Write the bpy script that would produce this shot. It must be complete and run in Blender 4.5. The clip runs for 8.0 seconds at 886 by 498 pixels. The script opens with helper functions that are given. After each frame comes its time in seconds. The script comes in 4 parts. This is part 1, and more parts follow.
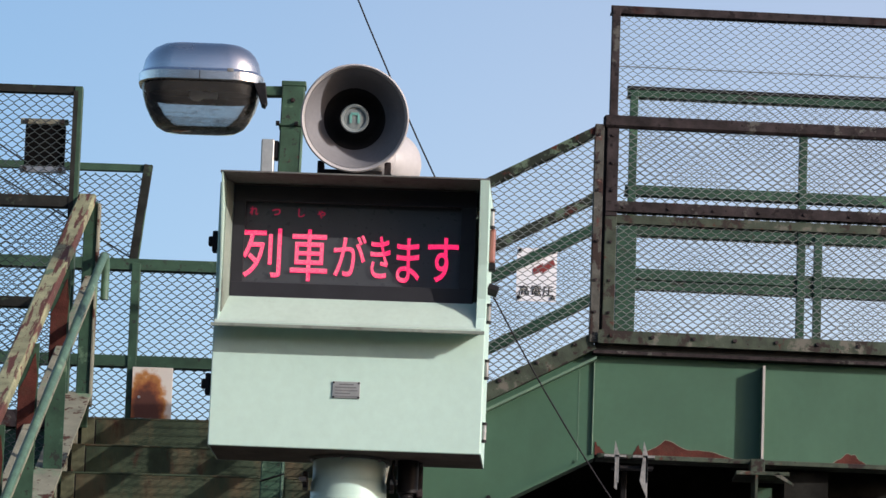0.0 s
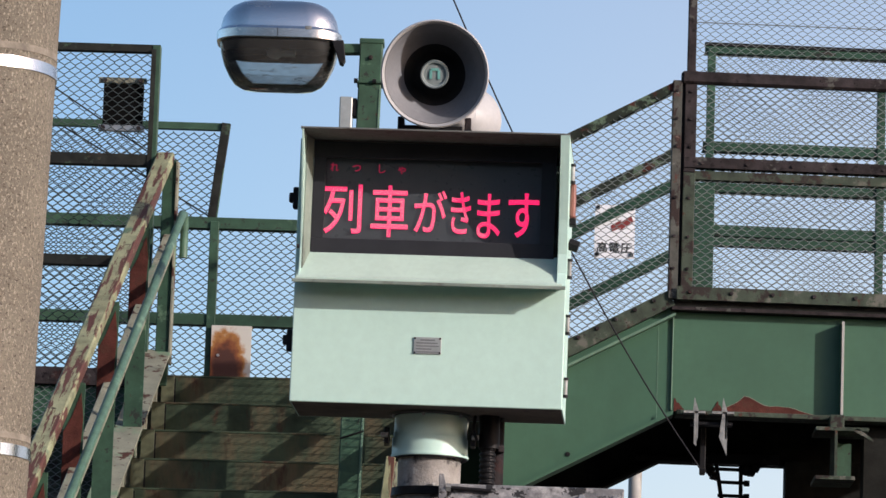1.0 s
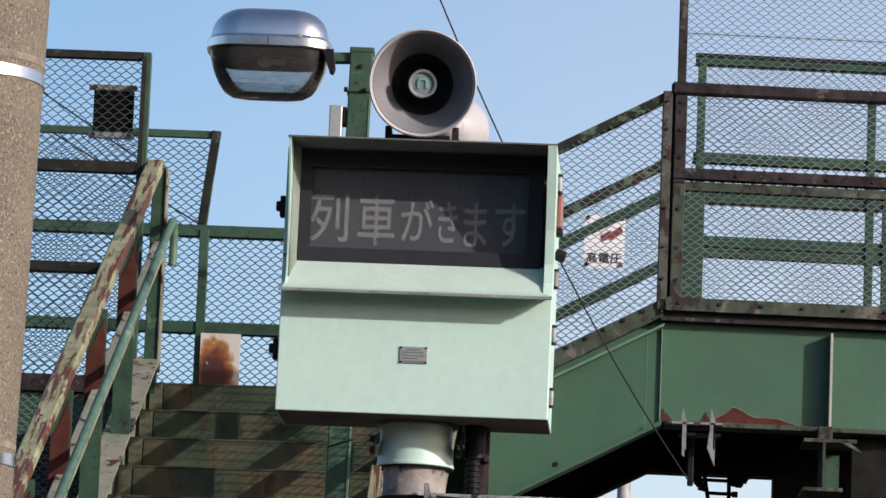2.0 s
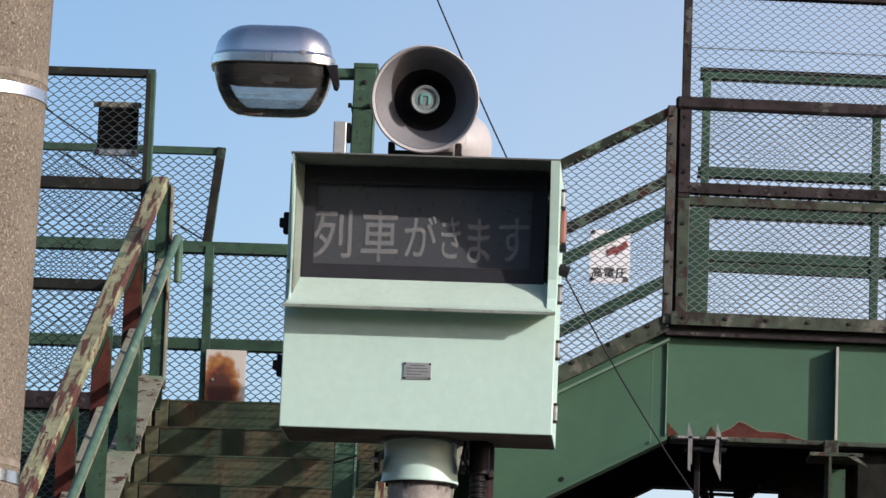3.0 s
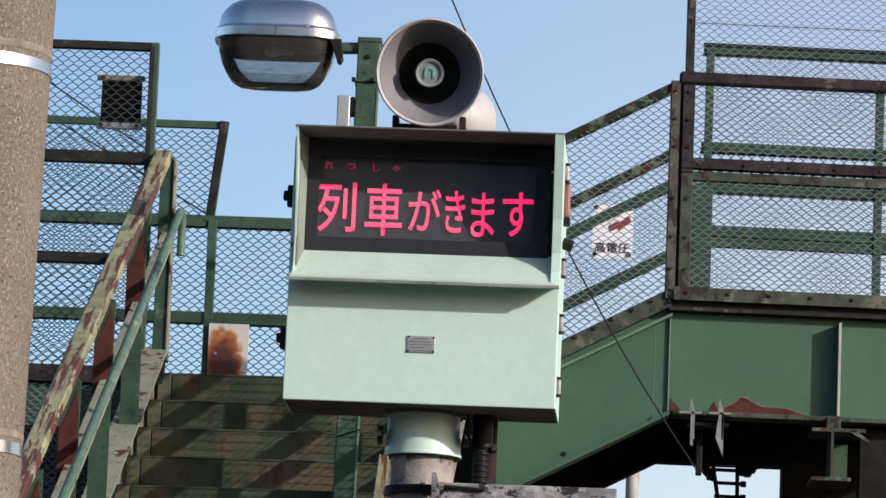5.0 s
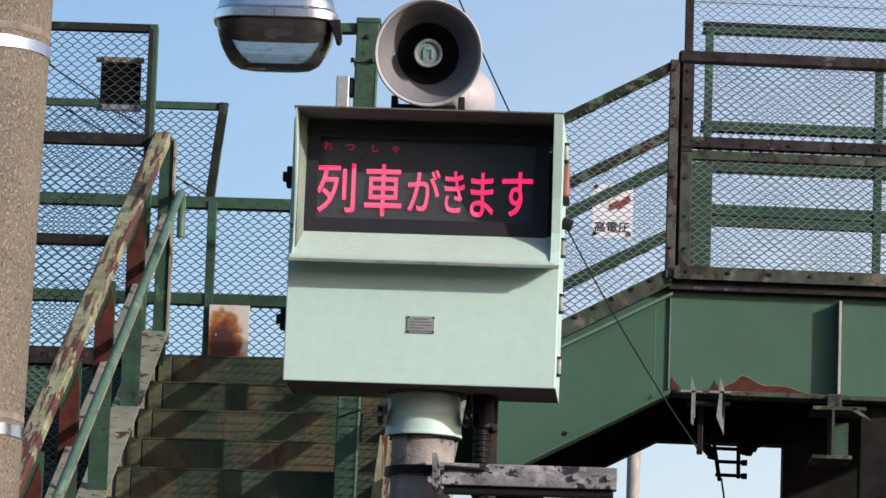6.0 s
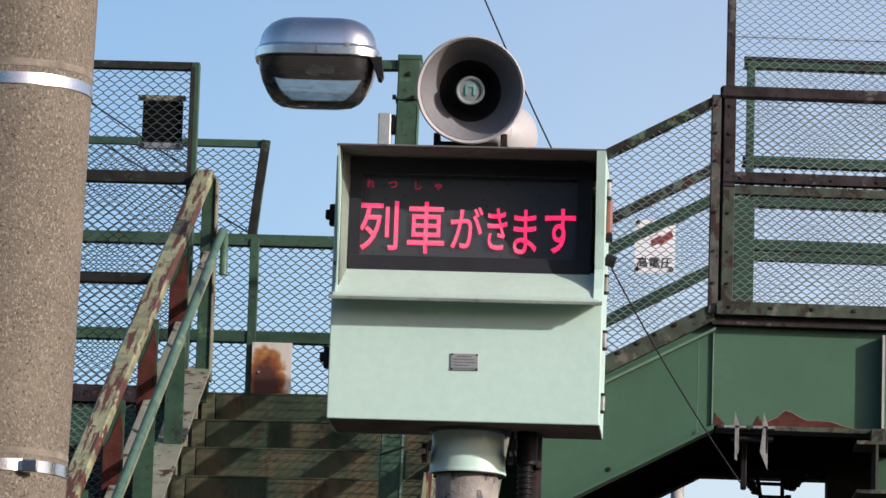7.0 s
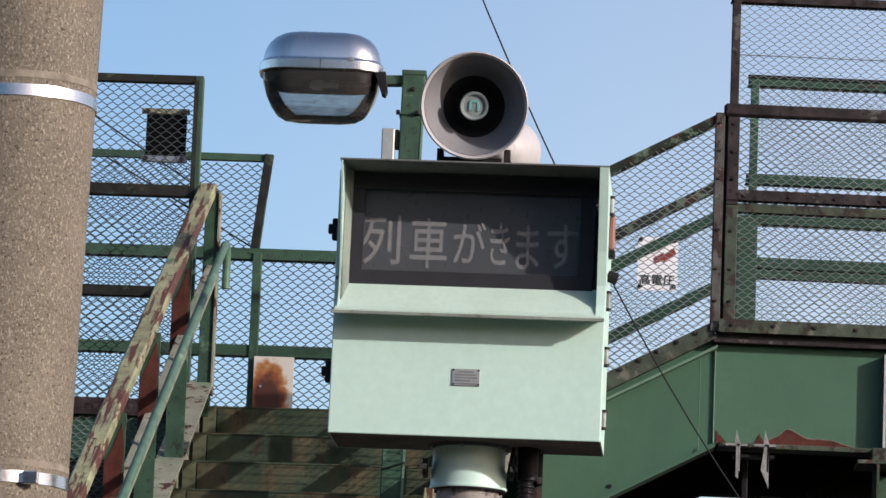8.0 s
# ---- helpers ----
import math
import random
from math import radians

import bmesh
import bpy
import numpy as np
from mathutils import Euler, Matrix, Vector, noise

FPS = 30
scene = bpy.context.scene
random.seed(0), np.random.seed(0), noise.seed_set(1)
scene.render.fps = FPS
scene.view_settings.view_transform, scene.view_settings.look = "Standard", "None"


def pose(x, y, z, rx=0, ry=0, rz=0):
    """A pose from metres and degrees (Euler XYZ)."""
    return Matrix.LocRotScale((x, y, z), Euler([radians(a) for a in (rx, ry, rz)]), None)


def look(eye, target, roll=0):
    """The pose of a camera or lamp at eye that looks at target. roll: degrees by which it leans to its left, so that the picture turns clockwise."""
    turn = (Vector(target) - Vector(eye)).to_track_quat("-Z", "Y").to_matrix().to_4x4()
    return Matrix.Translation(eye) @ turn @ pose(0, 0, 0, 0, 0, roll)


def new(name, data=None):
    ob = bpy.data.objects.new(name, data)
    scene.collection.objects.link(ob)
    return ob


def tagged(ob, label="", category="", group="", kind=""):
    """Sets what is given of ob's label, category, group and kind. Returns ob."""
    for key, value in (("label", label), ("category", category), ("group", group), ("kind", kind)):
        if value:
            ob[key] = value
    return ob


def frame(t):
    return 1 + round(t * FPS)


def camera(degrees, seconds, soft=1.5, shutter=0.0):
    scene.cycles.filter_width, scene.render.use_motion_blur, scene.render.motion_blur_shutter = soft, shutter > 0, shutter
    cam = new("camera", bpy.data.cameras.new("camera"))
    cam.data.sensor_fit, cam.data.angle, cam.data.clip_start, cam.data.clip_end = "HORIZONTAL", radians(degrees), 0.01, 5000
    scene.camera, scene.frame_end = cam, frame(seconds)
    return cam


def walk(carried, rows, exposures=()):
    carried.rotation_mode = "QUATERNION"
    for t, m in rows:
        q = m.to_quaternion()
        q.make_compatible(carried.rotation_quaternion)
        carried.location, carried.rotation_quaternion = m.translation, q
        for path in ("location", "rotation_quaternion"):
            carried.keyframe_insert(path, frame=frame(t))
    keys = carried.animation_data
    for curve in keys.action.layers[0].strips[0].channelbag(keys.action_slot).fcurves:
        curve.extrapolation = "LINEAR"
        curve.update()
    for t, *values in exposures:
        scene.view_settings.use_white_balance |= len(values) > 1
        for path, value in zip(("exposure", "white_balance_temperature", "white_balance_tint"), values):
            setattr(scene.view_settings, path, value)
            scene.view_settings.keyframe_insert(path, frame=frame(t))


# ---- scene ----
# camera: a long lens held by hand, standing still, looking up at the sign
cam = camera(11.0, 8.0)
# seconds, sway right, sway up, yaw, pitch, roll
ROWS = [
    (0.0, -0.001, 0.003, -0.004, 10.273, 2.024),
    (0.2, -0.004, -0.003, 0.550, 10.090, 2.000),
    (0.5, -0.010, -0.006, 0.810, 9.748, 2.010),
    (1.0, -0.020, -0.012, 0.916, 9.746, 1.942),
    (1.5, -0.024, -0.008, 0.852, 9.846, 2.080),
    (1.7, -0.014, -0.009, 0.784, 9.856, 2.263),
    (2.8, 0.015, -0.008, 1.022, 9.933, 2.178),
    (3.0, 0.016, -0.006, 0.955, 10.040, 2.048),
    (3.5, 0.023, -0.005, 1.051, 10.125, 2.336),
    (4.0, 0.026, -0.002, 0.829, 10.258, 2.293),
    (4.5, 0.022, -0.011, 0.708, 10.075, 2.150),
    (5.0, 0.009, -0.015, 0.962, 9.745, 2.238),
    (5.2, 0.010, -0.016, 1.013, 9.689, 2.112),
    (6.3, 0.013, -0.012, 1.008, 9.470, 1.889),
    (6.5, 0.011, -0.009, 1.204, 9.843, 1.808),
    (7.0, 0.007, -0.008, 1.498, 9.917, 1.752),
    (7.5, 0.004, -0.008, 1.214, 10.111, 1.877),
    (8.0, 0.008, -0.011, 1.541, 10.118, 2.225),
]
walk(cam, [(t, pose(x, 0, 1.55 + z, 90 + pitch, 0, yaw) @ pose(0, 0, 0, 0, 0, roll)) for t, x, z, yaw, pitch, roll in ROWS])

# ---- light ----
SUN = Vector((1.60, -1.0, 0.70)).normalized()     # towards the sun
world = bpy.data.worlds.new("sky")
scene.world = world
world.use_nodes = True
wn = world.node_tree
sky = wn.nodes.new("ShaderNodeTexSky")
sky.sky_type = "NISHITA"
sky.sun_disc = False
sky.sun_elevation = math.asin(SUN.z)
sky.sun_rotation = math.atan2(SUN.x, SUN.y)
sky.air_density, sky.dust_density, sky.ozone_density = 0.95, 1.2, 1.5
wn.nodes["Background"].inputs["Strength"].default_value = 0.208
# tint added to the sky: bluer on the left, whiter on the sunward half
ray = wn.nodes.new("ShaderNodeTexCoord")
across = wn.nodes.new("ShaderNodeSeparateXYZ")
sky_ramp = wn.nodes.new("ShaderNodeMapRange")
sky_ramp.interpolation_type = "SMOOTHSTEP"
sky_ramp.inputs["From Min"].default_value, sky_ramp.inputs["From Max"].default_value = -0.16, 0.16
sky_ramp.inputs["To Min"].default_value, sky_ramp.inputs["To Max"].default_value = 0.0, 1.0
sky_tint = wn.nodes.new("ShaderNodeMix")
sky_tint.data_type = "RGBA"
sky_tint.inputs[6].default_value, sky_tint.inputs[7].default_value = (0.71, 0.86, 0.91, 1), (1.38, 1.15, 1.03, 1)
tinted = wn.nodes.new("ShaderNodeMix")
tinted.data_type, tinted.blend_type = "RGBA", "MULTIPLY"
tinted.inputs[0].default_value = 1.0
wn.links.new(ray.outputs["Generated"], across.inputs[0])
wn.links.new(across.outputs["X"], sky_ramp.inputs["Value"])
wn.links.new(sky_ramp.outputs[0], sky_tint.inputs[0])
wn.links.new(sky.outputs[0], tinted.inputs[6])
wn.links.new(sky_tint.outputs[2], tinted.inputs[7])
wn.links.new(tinted.outputs[2], wn.nodes["Background"].inputs["Color"])
sun = new("sun", bpy.data.lights.new("sun", "SUN"))
sun.data.energy, sun.data.angle, sun.data.color = 4.95, radians(0.53), (1.0, 0.95, 0.88)
sun.matrix_basis = look(SUN * 50, (0, 0, 0))
scene.view_settings.exposure = -0.16
scene.view_settings.use_white_balance = True
scene.view_settings.white_balance_tint = 18


# ---- materials ----
def hexlin(r, g, b):
    return tuple(((c / 255) / 12.92 if c / 255 < 0.04045 else ((c / 255 + 0.055) / 1.055) ** 2.4) for c in (r, g, b)) + (1.0,)


def surface(name, base, rough=0.6, metal=0.0, vary=0.12, scale=9.0, bump=0.15, bump_scale=120.0, layers=(), coat=0.0, spec=0.5):
    """Painted or raw surface: base colour with two scales of variation, fine relief, and layers of wear
    (colour, noise scale, threshold, softness, stretch) over it."""
    m = bpy.data.materials.new(name)
    m.use_nodes = True
    nt = m.node_tree
    b = nt.nodes["Principled BSDF"]
    tc = nt.nodes.new("ShaderNodeTexCoord")
    info = nt.nodes.new("ShaderNodeObjectInfo")
    shift = nt.nodes.new("ShaderNodeVectorMath")
    shift.operation = "MULTIPLY_ADD"
    shift.inputs[1].default_value = (1, 1, 1)
    off = nt.nodes.new("ShaderNodeVectorMath")
    off.operation = "SCALE"
    off.inputs[0].default_value = (17.0, 31.0, 23.0)
    nt.links.new(info.outputs["Random"], off.inputs["Scale"])
    nt.links.new(tc.outputs["Object"], shift.inputs[0])
    nt.links.new(off.outputs[0], shift.inputs[2])

    def noise_of(s, detail=5.0, stretch=(1, 1, 1), r=0.6):
        mp = nt.nodes.new("ShaderNodeMapping")
        mp.inputs["Scale"].default_value = stretch
        n = nt.nodes.new("ShaderNodeTexNoise")
        n.inputs["Scale"].default_value, n.inputs["Detail"].default_value, n.inputs["Roughness"].default_value = s, detail, r
        nt.links.new(shift.outputs[0], mp.inputs[0])
        nt.links.new(mp.outputs[0], n.inputs["Vector"])
        return n.outputs["Fac"]

    def mixed(fac, a, c, mode="MIX"):
        x = nt.nodes.new("ShaderNodeMix")
        x.data_type, x.blend_type = "RGBA", mode
        for sock, val in ((x.inputs[0], fac), (x.inputs[6], a), (x.inputs[7], c)):
            if hasattr(val, "is_linked"):
                nt.links.new(val, sock)
            else:
                sock.default_value = val
        return x.outputs[2]

    def ramp(fac, lo, hi, a=0.0, z=1.0):
        r = nt.nodes.new("ShaderNodeMapRange")
        r.inputs["From Min"].default_value, r.inputs["From Max"].default_value = lo, hi
        r.inputs["To Min"].default_value, r.inputs["To Max"].default_value = a, z
        nt.links.new(fac, r.inputs["Value"])
        return r.outputs[0]

    big, fine = noise_of(scale), noise_of(scale * 9, 3.0)
    dark = tuple(c * (1 - 2.2 * vary) for c in base[:3]) + (1,)
    light = tuple(min(1, c * (1 + 1.2 * vary)) for c in base[:3]) + (1,)
    col = mixed(ramp(big, 0.3, 0.7), dark, light)
    col = mixed(ramp(fine, 0.3, 0.7, 0.0, 0.35), col, tuple(c * 0.8 for c in base[:3]) + (1,))
    for colour, s, lo, soft, stretch in layers:
        f = ramp(noise_of(s, 6.0, stretch, 0.65), lo, lo + soft)
        col = mixed(f, col, colour)
    nt.links.new(col, b.inputs["Base Color"])
    nt.links.new(ramp(fine, 0.2, 0.8, max(0.02, rough - 0.1), min(1, rough + 0.1)), b.inputs["Roughness"])
    b.inputs["Metallic"].default_value = metal
    b.inputs["Coat Weight"].default_value = coat
    b.inputs["Specular IOR Level"].default_value = spec
    if bump:
        bp = nt.nodes.new("ShaderNodeBump")
        bp.inputs["Strength"].default_value, bp.inputs["Distance"].default_value = bump, 0.004
        nt.links.new(noise_of(bump_scale, 4.0), bp.inputs["Height"])
        nt.links.new(bp.outputs[0], b.inputs["Normal"])
    return m


RUST = (0.062, 0.026, 0.018, 1)
PRIMER = (0.085, 0.027, 0.020, 1)
DARKRUST = (0.035, 0.022, 0.018, 1)
GREEN = (0.044, 0.112, 0.068, 1)
M_MINT = surface("mint_paint", (0.505, 0.715, 0.622, 1), 0.42, vary=0.015, scale=3, bump=0.03, layers=[((0.47, 0.60, 0.52, 1), 3, 0.70, 0.2, (1, 1, 0.3))])
M_SILL = surface("mint_paint_weathered", (0.46, 0.61, 0.525, 1), 0.5, vary=0.04, scale=6, bump=0.05, layers=[((0.30, 0.31, 0.26, 1), 9, 0.66, 0.2, (1, 1, 2.5))])
# mint darkened for the shade on cheek and drip edge, dirt over it
M_HOODSIDE = surface("shaded_hood_side_paint", (0.22, 0.27, 0.23, 1), 0.6, vary=0.15, scale=7, spec=0.2, layers=[((0.08, 0.075, 0.06, 1), 10, 0.55, 0.15, (1, 1, 0.5))])
# dirty paint, its base darkened to stand in for shade under the hood
M_HOODIN = surface("shaded_hood_paint", (0.125, 0.13, 0.12, 1), 0.6, vary=0.1, scale=7, layers=[((0.04, 0.035, 0.028, 1), 12, 0.56, 0.15, (1, 1, 1))], spec=0.2)
M_DUSTY = surface("dusty_underside", (0.15, 0.125, 0.11, 1), 0.8, vary=0.2, scale=7, bump=0.1, layers=[((0.06, 0.05, 0.045, 1), 9, 0.58, 0.15, (1, 1, 1))], spec=0.2)
M_GIRDER = surface("green_girder_paint", GREEN, 0.5, vary=0.06, scale=3, bump=0.05, bump_scale=60, layers=[((0.059, 0.138, 0.086, 1), 1.5, 0.5, 0.3, (1, 1, 0.25)), ((0.09, 0.06, 0.035, 1), 14, 0.74, 0.06, (1, 1, 0.4))], spec=0.35)
M_GREEN = surface("green_rail_paint", (0.034, 0.080, 0.048, 1), 0.55, vary=0.2, scale=12, layers=[((0.105, 0.18, 0.11, 1), 8, 0.625, 0.08, (1, 1, 1)), ((0.022, 0.026, 0.02, 1), 22, 0.60, 0.05, (1, 1, 1)), (RUST, 18, 0.66, 0.05, (1, 1, 1))], spec=0.3)
M_RUSTY = surface("rusty_rail", (0.034, 0.028, 0.029, 1), 0.75, vary=0.35, scale=15, bump=0.4, layers=[((0.080, 0.080, 0.072, 1), 9, 0.60, 0.04, (1, 1, 1)), ((0.034, 0.014, 0.013, 1), 6, 0.60, 0.06, (1, 1, 1)), ((0.009, 0.007, 0.008, 1), 24, 0.57, 0.05, (1, 1, 1))], spec=0.15)
M_FLAKEPOST = surface("mottled_rusty_paint", (0.075, 0.078, 0.068, 1), 0.75, vary=0.25, scale=14, bump=0.4, spec=0.2, layers=[((0.030, 0.020, 0.018, 1), 16, 0.50, 0.05, (1, 1, 0.6)), ((0.085, 0.035, 0.027, 1), 11, 0.60, 0.05, (1, 1, 1)), ((0.15, 0.15, 0.13, 1), 22, 0.62, 0.04, (1, 1, 1))])
M_MIX = surface("rust_eaten_green_rail", (0.022, 0.030, 0.022, 1), 0.75, vary=0.25, scale=14, bump=0.4, spec=0.15, layers=[((0.085, 0.130, 0.088, 1), 7, 0.52, 0.04, (1, 1, 1)), ((0.055, 0.018, 0.014, 1), 9, 0.56, 0.05, (1, 1, 1)), ((0.014, 0.011, 0.010, 1), 26, 0.60, 0.05, (1, 1, 1))])
M_FRAME = surface("grey_green_frame", (0.052, 0.070, 0.050, 1), 0.7, vary=0.25, scale=14, bump=0.4, layers=[((0.115, 0.115, 0.095, 1), 7, 0.58, 0.05, (1, 1, 1)), ((0.024, 0.018, 0.016, 1), 13, 0.55, 0.05, (1, 1, 1)), (RUST, 17, 0.61, 0.05, (1, 1, 1))], spec=0.2)
M_DARKRAIL = surface("blackened_rail", (0.018, 0.020, 0.017, 1), 0.7, vary=0.3, scale=16, bump=0.3, layers=[((0.045, 0.075, 0.048, 1), 10, 0.60, 0.05, (1, 1, 1)), ((0.045, 0.016, 0.012, 1), 5, 0.64, 0.04, (1, 1, 1))], spec=0.2)
# green steel under the bridge coloured near black to stand in for shade
M_UNDER = surface("shade_black_steel", (0.016, 0.017, 0.015, 1), 0.85, vary=0.3, scale=8, bump=0.3, spec=0.1)
M_HAND = surface("flaking_handrail_paint", (0.25, 0.265, 0.155, 1), 0.6, vary=0.25, scale=10, bump=0.3, layers=[((0.085, 0.14, 0.085, 1), 7, 0.60, 0.08, (1, 1, 1)), ((0.085, 0.036, 0.027, 1), 15, 0.50, 0.03, (2.4, 0.22, 0.22)), (DARKRUST, 22, 0.63, 0.05, (1, 1, 1))], spec=0.25)
M_PIPE = surface("green_pipe_paint", (0.075, 0.155, 0.105, 1), 0.5, vary=0.2, scale=14, layers=[((0.17, 0.27, 0.18, 1), 10, 0.57, 0.1, (1, 0.4, 0.4)), (RUST, 25, 0.66, 0.05, (1, 1, 1))])
M_STRING = surface("pale_stringer_paint", (0.235, 0.24, 0.18, 1), 0.65, vary=0.15, scale=8, bump=0.3, layers=[((0.12, 0.22, 0.13, 1), 5, 0.55, 0.1, (1, 1, 1)), (RUST, 12, 0.58, 0.03, (1, 1, 1)), (DARKRUST, 26, 0.62, 0.04, (1, 1, 1))], spec=0.25)
M_ENDP = surface("olive_plate_paint", (0.115, 0.125, 0.075, 1), 0.7, vary=0.2, scale=10, bump=0.2, layers=[(RUST, 14, 0.62, 0.06, (1, 1, 0.4))], spec=0.2)
M_RISER = surface("stair_riser_paint", (0.050, 0.072, 0.044, 1), 0.7, vary=0.25, scale=6, bump=0.2, layers=[((0.105, 0.085, 0.050, 1), 4, 0.5, 0.15, (1, 1, 0.3)), ((0.05, 0.028, 0.018, 1), 9, 0.57, 0.1, (1, 1, 0.35))], spec=0.15)
M_PRIMER = surface("bare_red_primer", PRIMER, 0.8, vary=0.25, scale=14, bump=0.5, layers=[(RUST, 20, 0.55, 0.1, (1, 1, 1))], spec=0.15)
M_WIRE_DARK = surface("weathered_fence_wire", (0.062, 0.082, 0.085, 1), 0.55, metal=0.2, vary=0.2, scale=5, bump=0, spec=0.3)
M_WIRE = surface("fence_wire", (0.185, 0.215, 0.205, 1), 0.5, metal=0.2, vary=0.2, scale=5, bump=0)
M_BLACK = surface("black_metal", (0.012, 0.012, 0.013, 1), 0.5, vary=0.2, scale=20, bump=0.1, spec=0.15)
M_PITCH = surface("pitch_black_louvre", (0.004, 0.004, 0.004, 1), 0.7, vary=0.2, scale=20, bump=0.1, spec=0.05)
M_CABLE = surface("black_cable_sheath", (0.015, 0.015, 0.018, 1), 0.5, bump=0, spec=0.2)
M_STEEL = surface("galvanised_steel", (0.52, 0.53, 0.52, 1), 0.38, metal=0.8, vary=0.15, scale=20, bump=0.1)
M_BAND = surface("polished_steel_band", (0.75, 0.76, 0.77, 1), 0.22, metal=1.0, vary=0.04, scale=20, bump=0.0)
M_ALU = surface("spun_aluminium", (0.70, 0.71, 0.70, 1), 0.24, metal=1.0, vary=0.03, scale=0.8, bump=0.0)
M_HORN = surface("horn_grey_plastic", (0.40, 0.40, 0.395, 1), 0.5, vary=0.05, scale=8, bump=0.03)
# throat and inner bell coloured darker than the horn to deepen its shade
M_HORNIN = surface("shaded_horn_throat", (0.028, 0.028, 0.029, 1), 0.55, vary=0.15, scale=10, bump=0.03, spec=0.1)
M_BELL = surface("shaded_horn_grey", (0.20, 0.205, 0.215, 1), 0.55, vary=0.06, scale=8, bump=0.03, spec=0.2)
M_CAP = surface("horn_cap", (0.21, 0.25, 0.245, 1), 0.35, vary=0.08, scale=20, bump=0.03)
M_LAMPIN = surface("dull_lamp_inside", (0.02, 0.021, 0.021, 1), 0.5, metal=0.1, vary=0.2, scale=10, bump=0.05, spec=0.2)
M_TEAL = surface("teal_mark", (0.14, 0.38, 0.34, 1), 0.4, bump=0)
M_SCREEN = surface("dark_screen", (0.068, 0.076, 0.082, 1), 0.32, vary=0.06, scale=5, bump=0.0, spec=0.3)
M_BEZEL = surface("black_bezel", (0.030, 0.031, 0.035, 1), 0.45, vary=0.1, scale=8, bump=0.02, spec=0.2)
M_PLATE = surface("nameplate_metal", (0.42, 0.45, 0.43, 1), 0.4, metal=0.5, vary=0.08, scale=30, bump=0.05)
M_INK = surface("dark_print", (0.19, 0.20, 0.20, 1), 0.6, bump=0)
M_WHITE = surface("white_enamel", (0.84, 0.87, 0.90, 1), 0.45, vary=0.05, scale=8, bump=0.03)
M_RED = surface("red_enamel", (0.22, 0.035, 0.030, 1), 0.45, vary=0.1, bump=0)
M_ORANGE = surface("red_brown_reflector", (0.26, 0.10, 0.075, 1), 0.35, vary=0.15, bump=0)


def rusted_plate():
    """White plate whose paint has rusted through in a round spreading stain."""
    m = surface("rust_stained_white_plate", (0.66, 0.64, 0.57, 1), 0.6, vary=0.08, scale=20, bump=0.1)
    nt = m.node_tree
    b = nt.nodes["Principled BSDF"]
    old = b.inputs["Base Color"].links[0].from_socket
    tc = nt.nodes.new("ShaderNodeTexCoord")
    mp = nt.nodes.new("ShaderNodeMapping")
    mp.inputs["Location"].default_value = (0.024, 0, 0.000)
    mp.inputs["Scale"].default_value = (0.86, 0.0, 0.40)
    ln = nt.nodes.new("ShaderNodeVectorMath")
    ln.operation = "LENGTH"
    ns = nt.nodes.new("ShaderNodeTexNoise")
    ns.inputs["Scale"].default_value, ns.inputs["Detail"].default_value = 26.0, 8.0
    add = nt.nodes.new("ShaderNodeMath")
    add.operation = "MULTIPLY_ADD"
    add.inputs[1].default_value = 0.055
    ramp = nt.nodes.new("ShaderNodeValToRGB")
    el = ramp.color_ramp.elements
    el[0].position, el[0].color = 0.075, (0.07, 0.020, 0.010, 1)
    el[1].position, el[1].color = 0.125, (0.66, 0.64, 0.57, 1)
    for at, c in ((0.092, (0.20, 0.055, 0.014, 1)), (0.110, (0.42, 0.19, 0.05, 1))):
        e = el.new(at)
        e.color = c
    mx = nt.nodes.new("ShaderNodeMix")
    mx.data_type, mx.blend_type = "RGBA", "MULTIPLY"
    mx.inputs[0].default_value = 0.25
    nt.links.new(tc.outputs["Object"], mp.inputs[0])
    nt.links.new(tc.outputs["Object"], ns.inputs["Vector"])
    nt.links.new(mp.outputs[0], ln.inputs[0])
    nt.links.new(ns.outputs["Fac"], add.inputs[0])
    nt.links.new(ln.outputs["Value"], add.inputs[2])
    nt.links.new(add.outputs[0], ramp.inputs[0])
    nt.links.new(ramp.outputs[0], mx.inputs[6])
    nt.links.new(old, mx.inputs[7])
    nt.links.new(mx.outputs[2], b.inputs["Base Color"])
    return m


M_RUSTPLATE = rusted_plate()
M_CONC = surface("pole_concrete", (0.158, 0.140, 0.108, 1), 0.92, vary=0.10, scale=4, bump=0.8, bump_scale=110, layers=[((0.115, 0.102, 0.081, 1), 4, 0.50, 0.25, (1, 1, 0.35)), ((0.28, 0.25, 0.198, 1), 150, 0.55, 0.06, (1, 1, 0.6)), ((0.060, 0.051, 0.040, 1), 120, 0.57, 0.06, (0.7, 0.7, 1)), ((0.36, 0.33, 0.27, 1), 220, 0.61, 0.05, (1, 1, 0.6))], spec=0.2)
M_TAPE = surface("pale_weathered_mortar", (0.23, 0.205, 0.165, 1), 0.9, vary=0.2, scale=18, bump=0.4, spec=0.2)
M_CONC_GREY = surface("weathered_grey_concrete", (0.33, 0.31, 0.28, 1), 0.9, vary=0.2, scale=16, bump=0.6, layers=[((0.08, 0.075, 0.07, 1), 14, 0.56, 0.08, (1, 1, 1)), ((0.48, 0.46, 0.42, 1), 25, 0.62, 0.06, (1, 1, 1))])
